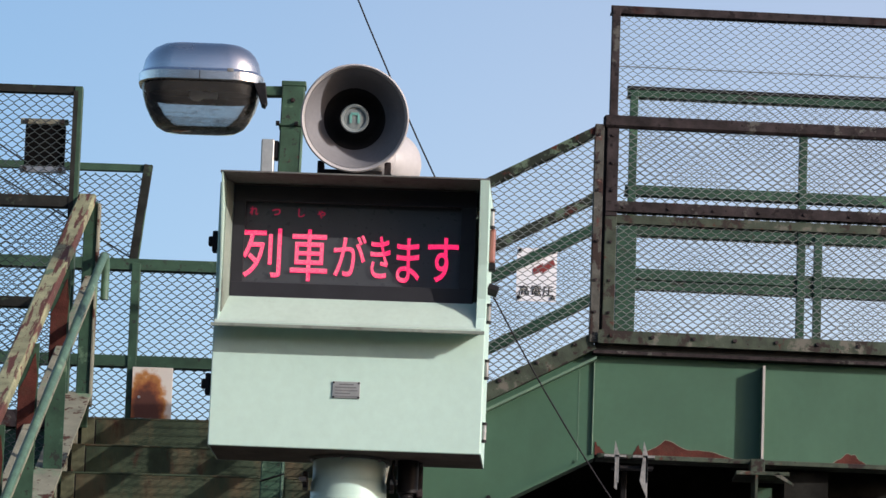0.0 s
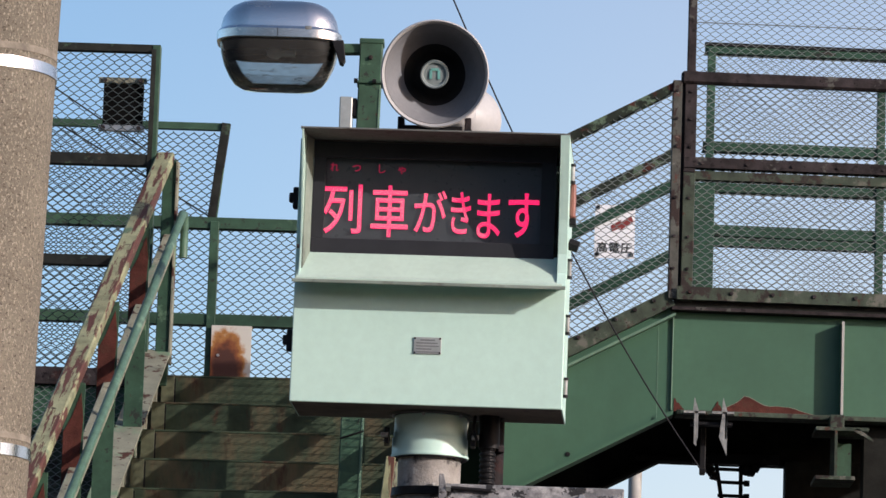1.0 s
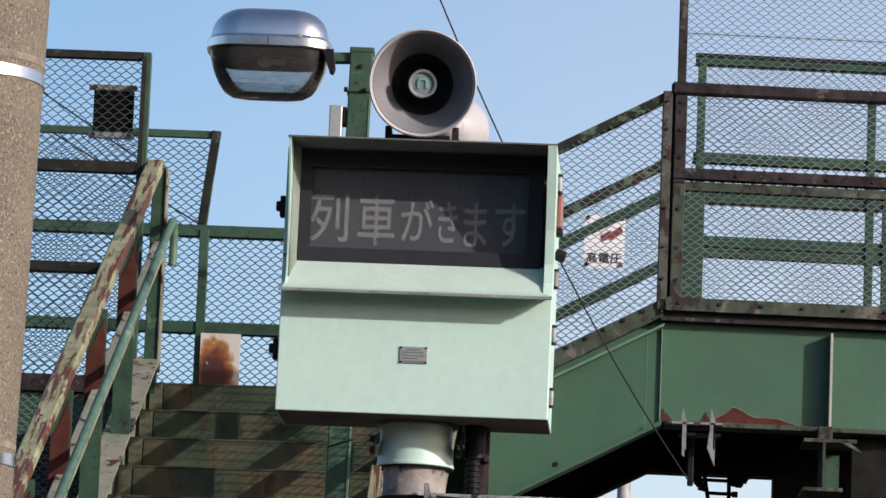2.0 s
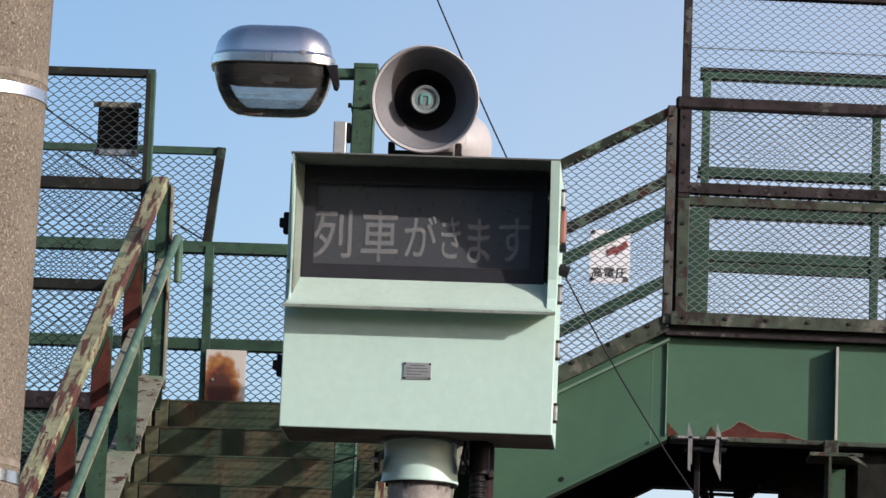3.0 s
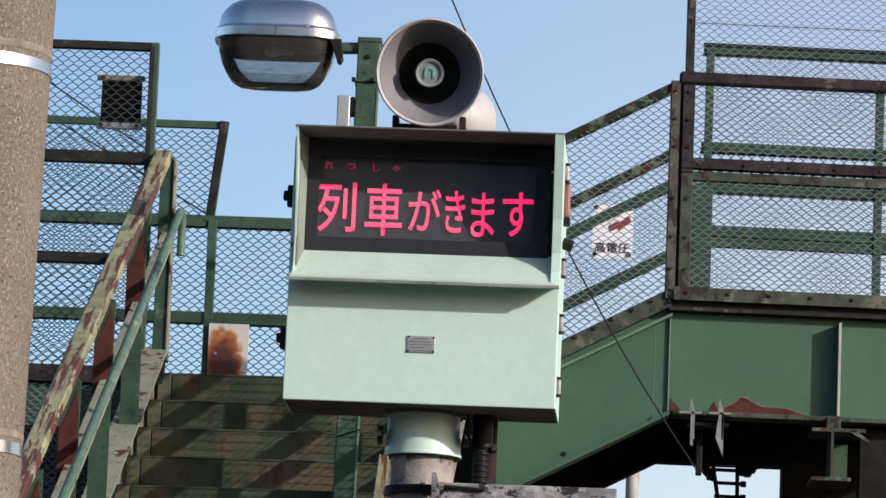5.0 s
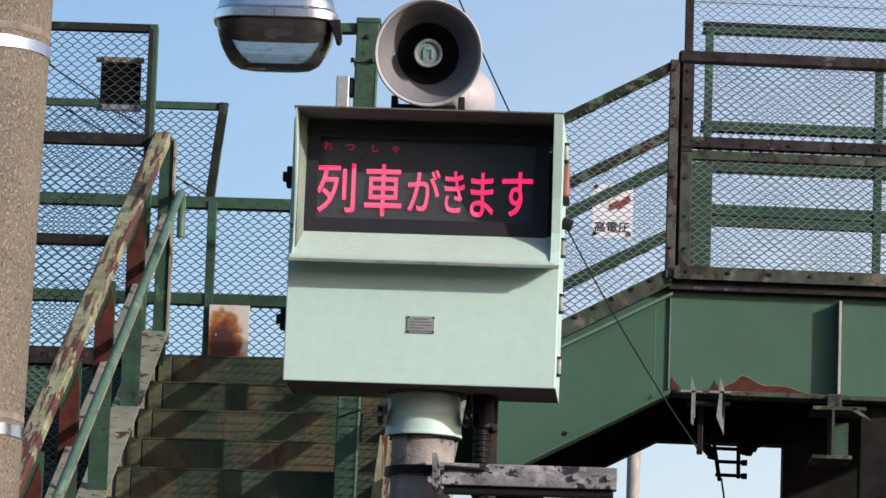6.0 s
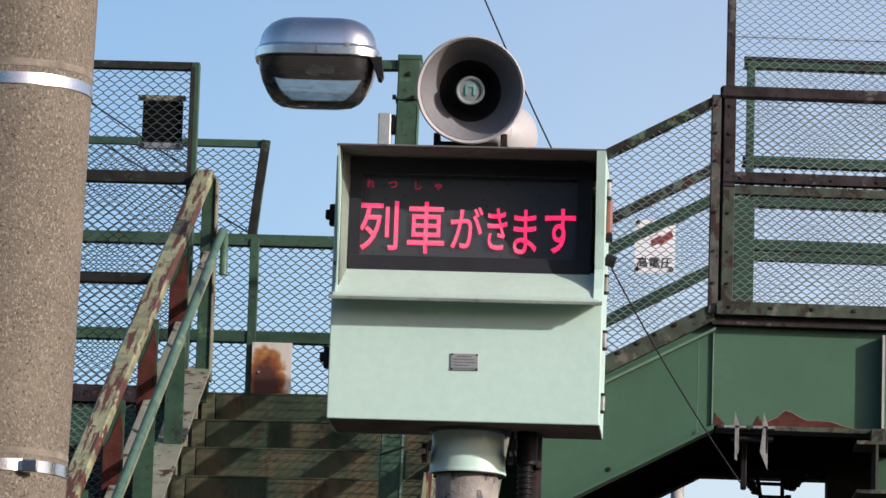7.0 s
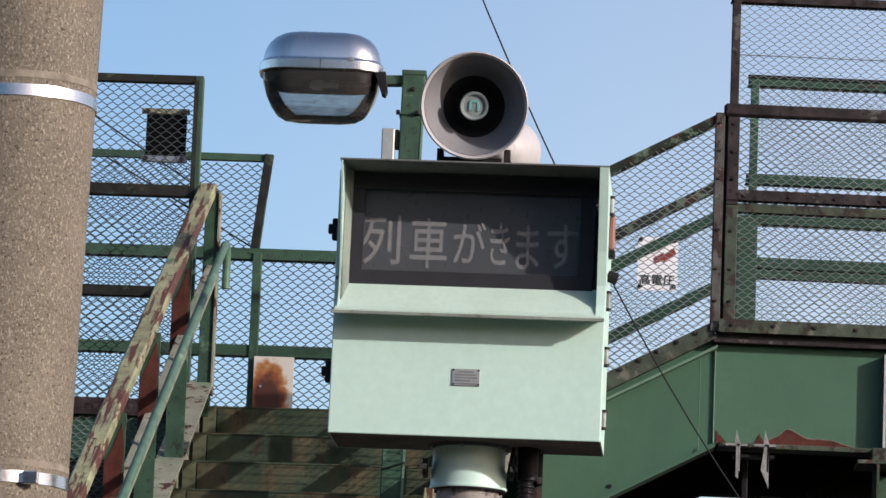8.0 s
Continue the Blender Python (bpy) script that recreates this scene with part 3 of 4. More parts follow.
    # hanging brackets under the girder
    for x, stem in ((0.82, ((-0.006, 4.385), (-0.006, 4.235), (0.006, 4.225), (0.006, 4.385))), (0.95, ((-0.008, 4.385), (-0.022, 4.27), (0.014, 4.185), (0.012, 4.385)))):
        bm = prism([(x + u, v) for u, v in stem], NEAR - 0.10, NEAR - 0.09)
        block(x + 0.004, x + 0.012, NEAR - 0.10, NEAR - 0.02, 4.26, 4.385, bm=bm)
        block(x - 0.055, x + 0.045, NEAR - 0.10, NEAR + 0.05, 4.376, 4.386, bm=bm)
        prism([(x - 0.012, 4.386), (x + 0.014, 4.386), (x - 0.006, 4.45)], NEAR - 0.10, NEAR - 0.092, bm=bm)
        part("hanger", bm, M_HANGER, br, "dull grey steel hanger", at_world=True)
    part("anchor_plate", block(0.852, 0.880, NEAR + 0.14, NEAR + 0.155, 4.125, 4.86, 0.004), M_BLACK, br, "black cable anchor", at_world=True)
    part("anchor_arm", bar((0.866, NEAR + 0.15, 4.135), (0.825, 19.93, 4.016), 0.024, 0.024), M_BLACK, br, "black arm that holds the stay", at_world=True)
    part("hanger_plate", block(0.80, 0.99, NEAR - 0.06, NEAR + 0.02, 4.33, 4.342), M_BLACK, br, at_world=True)
    # bearing on the support column
    part("bearing_block", block(1.43, 1.495, NEAR - 0.09, NEAR + 0.05, 4.325, 4.39, 0.004), M_FRAME, br, at_world=True)
    return br


BRIDGE = bridge()


def column():
    c = thing("support_column", (1.50, 20.95, 0), "dark green steel column with bracket under the footbridge", "column")
    part("shaft", block(1.60, 1.80, 20.9, 21.1, 0, 4.36), M_UNDER, c, at_world=True)
    part("shaft_far", block(1.33, 2.6, 22.3, 22.5, 0, 4.37), M_UNDER, c, at_world=True)
    part("bracket_flange", block(1.36, 1.60, 20.62, 20.90, 4.305, 4.322, 0.002), M_FRAME, c, at_world=True)
    part("bracket_web", block(1.447, 1.459, 20.62, 20.92, 4.10, 4.305), M_FRAME, c, at_world=True)
    part("bracket_panel", block(1.459, 1.535, 20.80, 20.812, 4.10, 4.27), M_GREEN, c, at_world=True)
    part("bracket_flange", block(1.36, 1.54, 20.62, 20.92, 4.083, 4.10, 0.002), M_FRAME, c, at_world=True)
    part("gusset", prism([(1.53, 4.306), (1.62, 4.26), (1.62, 4.27), (1.55, 4.318)], 20.62, 20.63), M_FRAME, c, at_world=True)
    return c


column()


def ladder():
    l = thing("ladder", (1.06, 22.4, 4.2), "short dark steel ladder hanging under the footbridge", "ladder")
    part("stile", bar((1.027, 22.4, 4.175), (0.985, 22.4, 4.42), 0.014, 0.02), M_BLACK, l, at_world=True)
    part("stile", bar((1.118, 22.4, 4.19), (1.115, 22.4, 4.42), 0.012, 0.02), M_BLACK, l, at_world=True)
    for k, z in enumerate((4.206, 4.272, 4.336)):
        part("rung", tube([(1.005, 22.4, z), (1.142 - 0.006 * k, 22.4, z - 0.002)], 0.009, 8), M_BLACK, l, at_world=True)
        part("rung_end", tube([(1.132, 22.4, z - 0.003), (1.160, 22.4, z - 0.003)], 0.015, 8), M_BLACK, l, at_world=True)
    part("hanging_wire", tube([(1.035, 22.4, 4.19), (1.05, 22.4, 4.10), (1.055, 22.4, 3.2), (1.055, 22.4, 0.0)], 0.005, 8), M_BLACK, l, at_world=True)
    rng = random.Random(5)
    for x, z, w in ((0.945, 4.36, 0.030), (0.965, 4.325, 0.026), (0.985, 4.30, 0.022), (1.14, 4.34, 0.028), (1.165, 4.325, 0.024), (1.185, 4.35, 0.030), (1.22, 4.37, 0.026), (0.92, 4.375, 0.024)):
        bm = bmesh.new()
        bmesh.ops.create_icosphere(bm, subdivisions=2, radius=w)
        for v in bm.verts:
            v.co *= 0.75 + 0.5 * rng.random()
        bm.transform(Matrix.Translation((x, 22.40, z)))
        part("cable_clamp", bm, M_BLACK, l, at_world=True)
    part("clamp_rail", block(0.88, 1.30, 22.38, 22.42, 4.36, 4.41, 0.004), M_BLACK, l, at_world=True)
    return l


ladder()


# ---- fences ----
def net_part(fence, poly, y, dy=0.0, at_world=True, **kw):
    return part("wire_mesh", wire_net(poly, lambda u, v, d: (u, y + d, v), **kw), M_WIRE_DARK, fence, "woven wire mesh", at_world=at_world)


def platform_fence():
    f = thing("fence", (XE, NEAR, DECK_R - 0.03), "tall rusty steel fence with wire mesh along the platform", "fence", "footbridge fences", rz=TURN_R)
    L = 2.35
    z0 = -(DECK_R - 0.03)
    def rail(name, x0, x1, z, h, mat, y=-0.02, lab=""):
        part(name, angle_bar((x0, y, z + z0), (x1, y, z + z0), 0.065, h), mat, f, lab)
    rail("bottom_rail", 0.0, L, 4.935, 0.06, M_FRAME, -0.05)
    rail("middle_rail", 0.02, L, 5.548, 0.048, M_RUSTY, -0.03)
    rail("panel_frame", 0.02, L, 5.492, 0.040, M_FRAME, -0.012)
    part("hand_rail", bar((0.0, -0.015, 5.945 + z0), (L, -0.015, 5.945 + z0), 0.05, 0.058, bevel=0.01), M_RUSTY, f, "rust-red hand rail")
    rail("top_rail", 0.02, L, 6.478, 0.036, M_RUSTY, -0.02)
    part("post", block(0.018, 0.073, -0.025, 0.03, 4.90 + z0, 5.50 + z0, 0.003), M_FRAME, f)
    part("post", block(0.018, 0.073, -0.025, 0.03, 5.502 + z0, 5.94 + z0, 0.003), M_RUSTY, f)
    part("post", block(-0.038, 0.004, -0.03, 0.02, 4.91 + z0, 5.93 + z0, 0.003), M_FLAKEPOST, f, "mottled rusty end post")
    part("post_filler", block(0.004, 0.018, 0.0, 0.03, 4.91 + z0, 5.93 + z0), M_BLACK, f)
    part("upper_post", block(0.026, 0.064, -0.03, 0.01, 5.95 + z0, 6.49 + z0, 0.003), M_RUSTY, f)
    for i in range(12):
        part("bolt", bolt((0.06 + i * 0.19, -0.051, 4.94 + z0), 0.010, 0.008), M_RUSTY, f)
    for i in range(10):
        part("bolt", bolt((0.10 + i * 0.21, -0.031, 5.545 + z0), 0.008, 0.007), M_RUSTY, f)
    for z in (5.05, 5.2, 5.38, 5.62, 5.75, 5.88):
        part("bolt", bolt((0.046, -0.026, z + z0), 0.008, 0.007), M_RUSTY, f)
        part("bolt", bolt((-0.018, -0.031, z + z0), 0.008, 0.007), M_RUSTY, f)
    part("stay_wire", tube([(0.03, -0.01, 6.21 + z0), (L, -0.01, 6.215 + z0)], 0.0025, 6), M_WIRE, f)
    for a, b in ((4.96, 5.48), (5.48, 5.93), (5.93, 6.465)):
        part("wire_mesh", wire_net([(0.03, a + z0), (L, a + z0), (L, b + z0), (0.03, b + z0)], lambda u, v, d: (u, -0.002 + d, v), r=0.0016 if a > 5.9 else 0.0025), M_WIRE, f, "woven wire mesh")
    return f


def platform_fence_far():
    w = FAR - NEAR
    f = thing("fence", (XE, NEAR, DECK_R - 0.03), "green steel fence with wire mesh on the platform's outer side", "fence", "footbridge fences", rz=TURN_R)
    L = 2.35
    z0 = -(DECK_R - 0.03)
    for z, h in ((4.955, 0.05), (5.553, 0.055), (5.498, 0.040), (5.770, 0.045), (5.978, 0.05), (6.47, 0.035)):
        part("rail", angle_bar((0.27, w, z + z0), (L, w, z + z0), 0.07, h), M_FARRAIL, f)
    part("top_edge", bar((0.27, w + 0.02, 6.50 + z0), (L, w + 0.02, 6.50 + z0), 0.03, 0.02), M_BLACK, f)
    part("post", block(0.236, 0.335, w - 0.01, w + 0.04, 4.90 + z0, 5.79 + z0, 0.003), M_FARRAIL, f)
    part("post", block(0.285, 0.325, w - 0.012, w + 0.02, 5.79 + z0, 6.48 + z0, 0.003), M_FARRAIL, f)
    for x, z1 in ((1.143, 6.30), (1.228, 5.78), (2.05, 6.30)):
        part("post", block(x, x + 0.04, w - 0.012, w + 0.03, 4.90 + z0, z1 + z0, 0.003), M_FARRAIL, f)
    for a, b in ((4.96, 5.48), (5.53, 5.93), (5.96, 6.465)):
        part("wire_mesh", wire_net([(0.29, a + z0), (L, a + z0), (L, b + z0), (0.29, b + z0)], lambda u, v, d: (u, w + 0.01 + d, v), r=0.0013), M_WIRE, f, "woven wire mesh")
    return f


def flight_fence(y, far):
    f = thing("fence", (XS, y, DECK_L - 0.03), ("green" if far else "rusty green") + " sloping steel fence with wire mesh beside the short flight", "fence", "footbridge fences")
    zz = lambda x: (x - 0.70) * 0.53
    x0, x1 = -0.16, 0.79 if far else 0.70
    for z, h, mat in (((5.90, 0.045, M_MIX), (5.745, 0.05, M_FARRAIL), (5.39, 0.05, M_FARRAIL), (4.95, 0.05, M_FARRAIL)) if far else ((5.905, 0.042, M_MIX), (4.915, 0.075, M_FRAME))):
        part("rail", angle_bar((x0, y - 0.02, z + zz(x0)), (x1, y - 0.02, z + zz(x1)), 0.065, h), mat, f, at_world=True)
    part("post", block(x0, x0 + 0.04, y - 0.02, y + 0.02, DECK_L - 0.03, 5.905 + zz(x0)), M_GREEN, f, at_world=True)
    part("wire_mesh", wire_net([(x0, 4.96 + zz(x0)), (x1, 4.96 + zz(x1)), (x1, 5.89 + zz(x1)), (x0, 5.89 + zz(x0))], lambda u, v, d: (u, y + (0.004 if far else -0.026) + d, v), r=0.0014 if far else 0.0022), M_WIRE, f, "woven wire mesh", at_world=True)
    if not far:
        for i in range(9):
            x = 0.62 - i * 0.085
            part("bolt", bolt((x, y - 0.021, 4.94 + zz(x)), 0.010, 0.008), M_RUSTY, f, at_world=True)
    return f


def landing_fence():
    f = thing("fence", (-1.66, NEAR, DECK_L), "dark green steel fence with wire mesh beside the landing", "fence", "footbridge fences")
    x0, x1 = -3.3, -1.688
    part("top_rail", angle_bar((x0, NEAR - 0.02, 6.005), (x1, NEAR - 0.02, 6.005), 0.05, 0.035), M_DARKRAIL, f, at_world=True)
    for z, h in ((5.478, 0.055), (5.005, 0.05)):
        part("rail", bar((x0, NEAR, z), (x1 - 0.02, NEAR, z), 0.05, h), M_DARKRAIL, f, at_world=True)
    part("post", block(-1.724, -1.686, NEAR - 0.025, NEAR + 0.03, DECK_L - 0.01, 6.02, 0.003), M_GREEN, f, at_world=True)
    part("post_edge", block(-1.728, -1.706, NEAR - 0.029, NEAR - 0.0255, DECK_L, 6.0), M_DARKRAIL, f, "dark stained post edge", at_world=True)
    for a, b in ((4.50, 5.0), (5.0, 5.46), (5.46, 5.99)):
        net_part(f, [(x0, a), (x1, a), (x1, b), (x0, b)], NEAR - 0.012, wide=0.051, high=0.043, r=0.0023)
    return f


def landing_fence_far():
    f = thing("fence", (-1.5, FAR, DECK_L), "green steel fence with wire mesh on the landing's outer side", "fence", "footbridge fences")
    x0, x1 = -3.6, XS
    part("top_rail", angle_bar((x0, FAR - 0.02, 5.993), (-1.478, FAR - 0.02, 5.993), 0.04, 0.035), M_GREEN, f, at_world=True)
    for z, h in ((5.505, 0.055), (5.018, 0.055), (4.52, 0.05)):
        part("rail", angle_bar((x0, FAR - 0.02, z), (x1, FAR - 0.02, z), 0.075, h), M_GREEN, f, at_world=True)
    part("leaning_post", bar((-1.482, FAR - 0.02, 6.01), (-1.540, FAR, 5.50), 0.045, 0.03, up=(0, 1, 0)), M_DARKRAIL, f, "dark leaning end post", at_world=True)
    part("leaning_post", bar((-1.468, FAR - 0.02, 6.01), (-1.520, FAR, 5.50), 0.012, 0.03, up=(0, 1, 0)), M_GREEN, f, at_world=True)
    part("post", block(-1.542, -1.498, FAR - 0.03, FAR + 0.03, DECK_L, 5.51, 0.003), M_GREEN, f, at_world=True)
    for x in (-0.6, -2.5):
        part("post", block(x, x + 0.045, FAR - 0.03, FAR + 0.03, DECK_L, 5.51, 0.003), M_GREEN, f, at_world=True)
    part("tall_post", block(x0 - 0.06, x0, FAR - 0.03, FAR + 0.10, DECK_L - 0.06, 7.6, 0.003), M_GREEN, f, at_world=True)
    for xa, a, b in ((x1, 4.52, 5.01), (x1, 5.02, 5.49), (-1.51, 5.51, 5.98)):
        net_part(f, [(x0, a), (xa, a), (xa, b), (x0, b)], FAR + 0.012, wide=0.051, high=0.042, r=0.0026)
    return f


platform_fence()
platform_fence_far()
flight_fence(NEAR, False)
flight_fence(FAR, True)
landing_fence()
landing_fence_far()


# ---- stair that comes down towards the camera ----
RISE, GOING, STEPS = 0.165, 0.30, 26
STAIR = (-1.645, NEAR, DECK_L)


def stair():
    s = thing("staircase", STAIR, "rust-stained dark green steel staircase descending from the landing", "staircase", rz=-3.2)
    w = 1.42
    for i in range(STEPS):
        z, y = -RISE * i, -GOING * i
        bm = block(0.03, w, y - 0.004, y + 0.004, z - RISE - 0.002, z - 0.0085)
        part("riser", bm, M_RISER, s)
        part("tread", block(0.03, w, y - GOING + 0.006, y + 0.004, z - RISE - 0.008, z - RISE - 0.002), M_RISER, s)
        part("end_plate", block(0.030, 0.088, y - 0.014, y - 0.006, z - RISE + 0.002, z - 0.004, 0.001), M_ENDP, s, "olive end plate of the step")
        part("gap_strip", block(0.0885, 0.095, y - 0.006, y - 0.0045, z - RISE, z - 0.014), M_BLACK, s, "dark gap beside the end plate")
        part("nosing", block(0.03, w, y - 0.007, y + 0.004, z - 0.008, z + 0.001, 0.002), M_RISER, s)
    k = RISE / GOING
    n = STEPS * GOING
    for x in (0.0, w):
        part("stringer", prism([(0.0, 0.10), (0.0, -0.16), (-n, -0.16 - n * k), (-n, 0.10 - n * k)], x, x + 0.012, "x"), M_STRING, s, "pale flaking stringer plate")
        part("stringer_flange", prism([(0.0, 0.118), (0.0, 0.101), (-n, 0.101 - n * k), (-n, 0.118 - n * k)], x - 0.055, x + 0.065, "x"), M_STRING, s, "wide pale flange with flaking paint")
    return s


stair()


def balustrade(x, mesh):
    b = thing("stair_railing", STAIR, "flaking yellow-green steel stair railing streaked with rust", "railing", "stair railings", rz=-3.2)
    k = RISE / GOING
    n = STEPS * GOING
    part("hand_rail", bar((x, 0.02, 1.02), (x, -n, 1.02 - n * k), 0.082, 0.05, bevel=0.008), M_HAND, b, "yellowish hand rail with rust streaks")
    part("newel", block(x - 0.006, x + 0.055, -0.02, 0.02, -0.05, 1.0, 0.004), M_GREEN, b, "green end post")
    part("newel_edge", block(x + 0.056, x + 0.066, -0.03, 0.03, 0.05, 0.99, 0.002), M_STRING, b)
    for high, deep in ((0.84, 0.03), (0.47, 0.03)) if mesh else ((0.62, 0.05),):
        part("middle_rail", bar((x + 0.035, 0.0, high), (x + 0.035, -n, high - n * k), deep, 0.075, bevel=0.004), M_STRING, b)
    for i in range(1, 9):
        y = -i * 0.85
        part("baluster", block(x - 0.02, x + 0.062, y - 0.006, y + 0.006, 0.05 + y * k, 1.0 + y * k), M_GREEN, b)
        part("primer_patch", prism([(x - 0.018, 0.52 + y * k), (x + 0.052, 0.60 + y * k), (x + 0.054, 0.74 + y * k), (x + 0.060, 0.86 + y * k), (x + 0.048, 0.96 + y * k), (x + 0.030, 0.91 + y * k), (x + 0.012, 0.86 + y * k), (x - 0.018, 0.80 + y * k)], y - 0.009, y - 0.0065), M_PRIMER, b, "bare red primer patch")
    if mesh:
        part("wire_mesh", wire_net([(0, 0.12), (0, 0.98), (-n, 0.98 - n * k), (-n, 0.12 - n * k)], lambda u, v, d: (x + d, u, v)), M_WIRE, b, "woven wire mesh")
    else:
        part("pipe_rail", tube([(x + 0.100, 0.02, 0.55), (x + 0.100, 0.02, 0.70), (x + 0.100, -0.01, 0.745), (x + 0.100, -0.06, 0.74)] + [(x + 0.100, -n, 0.74 + (-n + 0.06) * k)], 0.019, 12), M_PIPE, b, "green painted pipe rail", smooth=True)
        for i in range(8):
            y = -0.25 - i * 0.9
            part("rail_bracket", tube([(x + 0.05, y, 0.66 + y * k), (x + 0.100, y, 0.745 + y * k)], 0.008, 8), M_PIPE, b)
    return b


balustrade(0.0, False)
balustrade(1.40, True)


# ---- small things on the fences ----
def vent():
    v = thing("vent_panel", (-1.855, NEAR + 0.02, 5.62), "black louvred panel on a steel frame behind the mesh", "panel")
    part("panel", block(-1.945, -1.760, NEAR + 0.01, NEAR + 0.05, 5.645, 5.842, 0.004), M_PITCH, v, at_world=True)
    part("bracket", block(-1.968, -1.748, NEAR + 0.0, NEAR + 0.02, 5.842, 5.868, 0.003), M_STRING, v, at_world=True)
    part("bracket", block(-1.962, -1.748, NEAR + 0.0, NEAR + 0.02, 5.615, 5.645, 0.003), M_STEEL, v, at_world=True)
    for x in (-1.94, -1.775):
        for z in (5.855, 5.63):
            part("bolt", bolt((x, NEAR, z), 0.012, 0.01), M_RUSTY, v, at_world=True)
    return v


def rust_plate():
    p = thing("metal_plate", (-1.41, FAR - 0.06, 4.74), "white metal plate with a large brown rust stain", "plate")
    part("plate", block(-1.512, -1.312, FAR - 0.05, FAR - 0.044, 4.73, 4.985, 0.002), M_RUSTPLATE, p, at_world=True)
    part("rivet", bolt((-1.475, FAR - 0.053, 4.835), 0.008, 0.004), M_STEEL, p, at_world=True)
    return p


def letters(name, text, w, h, mat, parent, m, bold=0.0, depth=0.001, label=""):
    """One piece of writing, w by h, standing in the x z plane of its parent at pose m."""
    cu = bpy.data.curves.new(name, "FONT")
    cu.body, cu.extrude, cu.offset, cu.resolution_u = text, 0.0, bold, 4
    tmp = new(name, cu)
    dg = bpy.context.evaluated_depsgraph_get()
    me = bpy.data.meshes.new_from_object(tmp.evaluated_get(dg))
    bpy.data.objects.remove(tmp)
    bpy.data.curves.remove(cu)
    co = np.array([v.co for v in me.vertices])
    lo, hi = co.min(0), co.max(0)
    fx, fz = w / (hi[0] - lo[0]), h / (hi[1] - lo[1])
    for v in me.vertices:
        v.co = m @ Vector(((v.co.x - (lo[0] + hi[0]) / 2) * fx, 0, (v.co.y - (lo[1] + hi[1]) / 2) * fz))
    bm = bmesh.new()
    bm.from_mesh(me)
    bpy.data.meshes.remove(me)
    me = bpy.data.meshes.new(name)
    bm.to_mesh(me)
    bm.free()
    me.materials.append(mat)
    ob = new(name, me)
    ob.parent = parent
    return tagged(ob, label)


def voltage_sign():
    s = thing("warning_sign", (0.47, FAR - 0.007, 5.39), "white enamel high voltage warning sign wired to the fence", "sign")
    part("board", block(-0.10, 0.10, 0, 0.004, 0.0, 0.27, 0.001), M_WHITE, s)
    part("arrow", prism([(-0.012, 0.135), (0.030, 0.155), (0.026, 0.140), (0.092, 0.190), (0.080, 0.215), (0.030, 0.185), (0.032, 0.196), (-0.02, 0.165)], -0.003, -0.001), M_RED, s, "red lightning flash")
    letters("writing", "高電圧", 0.175, 0.055, M_BLACK, s, pose(0, -0.002, 0.055), 0.012, label="black printed characters")
    for x in (-0.085, 0.085):
        part("tie", bolt((x, 0, 0.02), 0.012, 0.008), M_BLACK, s)
        part("tie", bolt((x, 0, 0.255), 0.012, 0.008), M_BLACK, s)
    return s


vent()
rust_plate()
voltage_sign()


# ---- cables ----
def cable(name, a, b, r, sag, label):
    pts = []
    for i in range(13):
        u = i / 12
        p = Vector(a).lerp(Vector(b), u)
        p.z -= sag * 4 * u * (1 - u)
        pts.append(p)
    lone(name, tube(pts, r, 8), M_CABLE, label, "cable", "cables", smooth=True)


# a long stay that curves from high up down to the anchor under the girder
stay = []
for i in range(24):
    u = i / 23
    stay.append((-1.779 + 2.404 * u + 0.199 * u * u, 18.5 + 1.45 * u, 9.856 - 7.879 * u + 1.841 * u * u + 0.197 * u ** 3))
lone("cable", tube(stay, 0.0036, 8), M_CABLE, "black stay cable running down to the footbridge", "cable", "cables", smooth=True)
cable("cable", (-3.62, 22.62, 7.005), (-1.80, 22.62, 5.822), 0.0042, 0.0, "black cable tied to the outer landing fence")
cable("cable", (-3.62, 22.64, 6.751), (-1.53, 22.60, 5.535), 0.0042, 0.0, "black cable tied to the outer landing fence")


# ---- utility pole ----
def utility_pole():
    u = thing("utility_pole", (-1.739, 13.35, 0), "weathered brown concrete utility pole with steel bands", "pole")
    foot, head, high = -1.742, -1.534, 8.55

    def piece(name, bm, mat, smooth=False):
        return part(name, bm, mat, u, "", True, smooth)

    def axis(z):
        return foot + (head - foot) * z / high

    piece("shaft", tube([(foot, 13.35, 0), (head, 13.35, high)], [0.2538, 0.2210], 64), M_CONC, True)

    def band(z, h, mat, name, extra=0.004):
        r = 0.2538 - 0.0328 * z / high
        bm = lathe([(r, -h / 2), (r + extra, -h / 2), (r + extra, h / 2), (r, h / 2)], 64)
        bm.transform(Matrix.Translation((axis(z), 13.35, z)) @ pose(0, 0, 0, 0, -1.5, 0))
        piece(name, bm, mat, True)

    band(4.311, 0.034, M_BAND, "steel_band")
    band(4.359, 0.021, M_TAPE, "tape_band", 0.0012)
    band(3.174, 0.034, M_BAND, "steel_band")
    band(3.216, 0.019, M_TAPE, "tape_band", 0.0012)
    piece("buckle", block(-1.532, -1.485, 13.126, 13.152, 3.155, 3.193, 0.004), M_BAND)
    return u


utility_pole()


# ---- sign on its pole ----
SIGN = (-0.274, 13.6, 3.40)


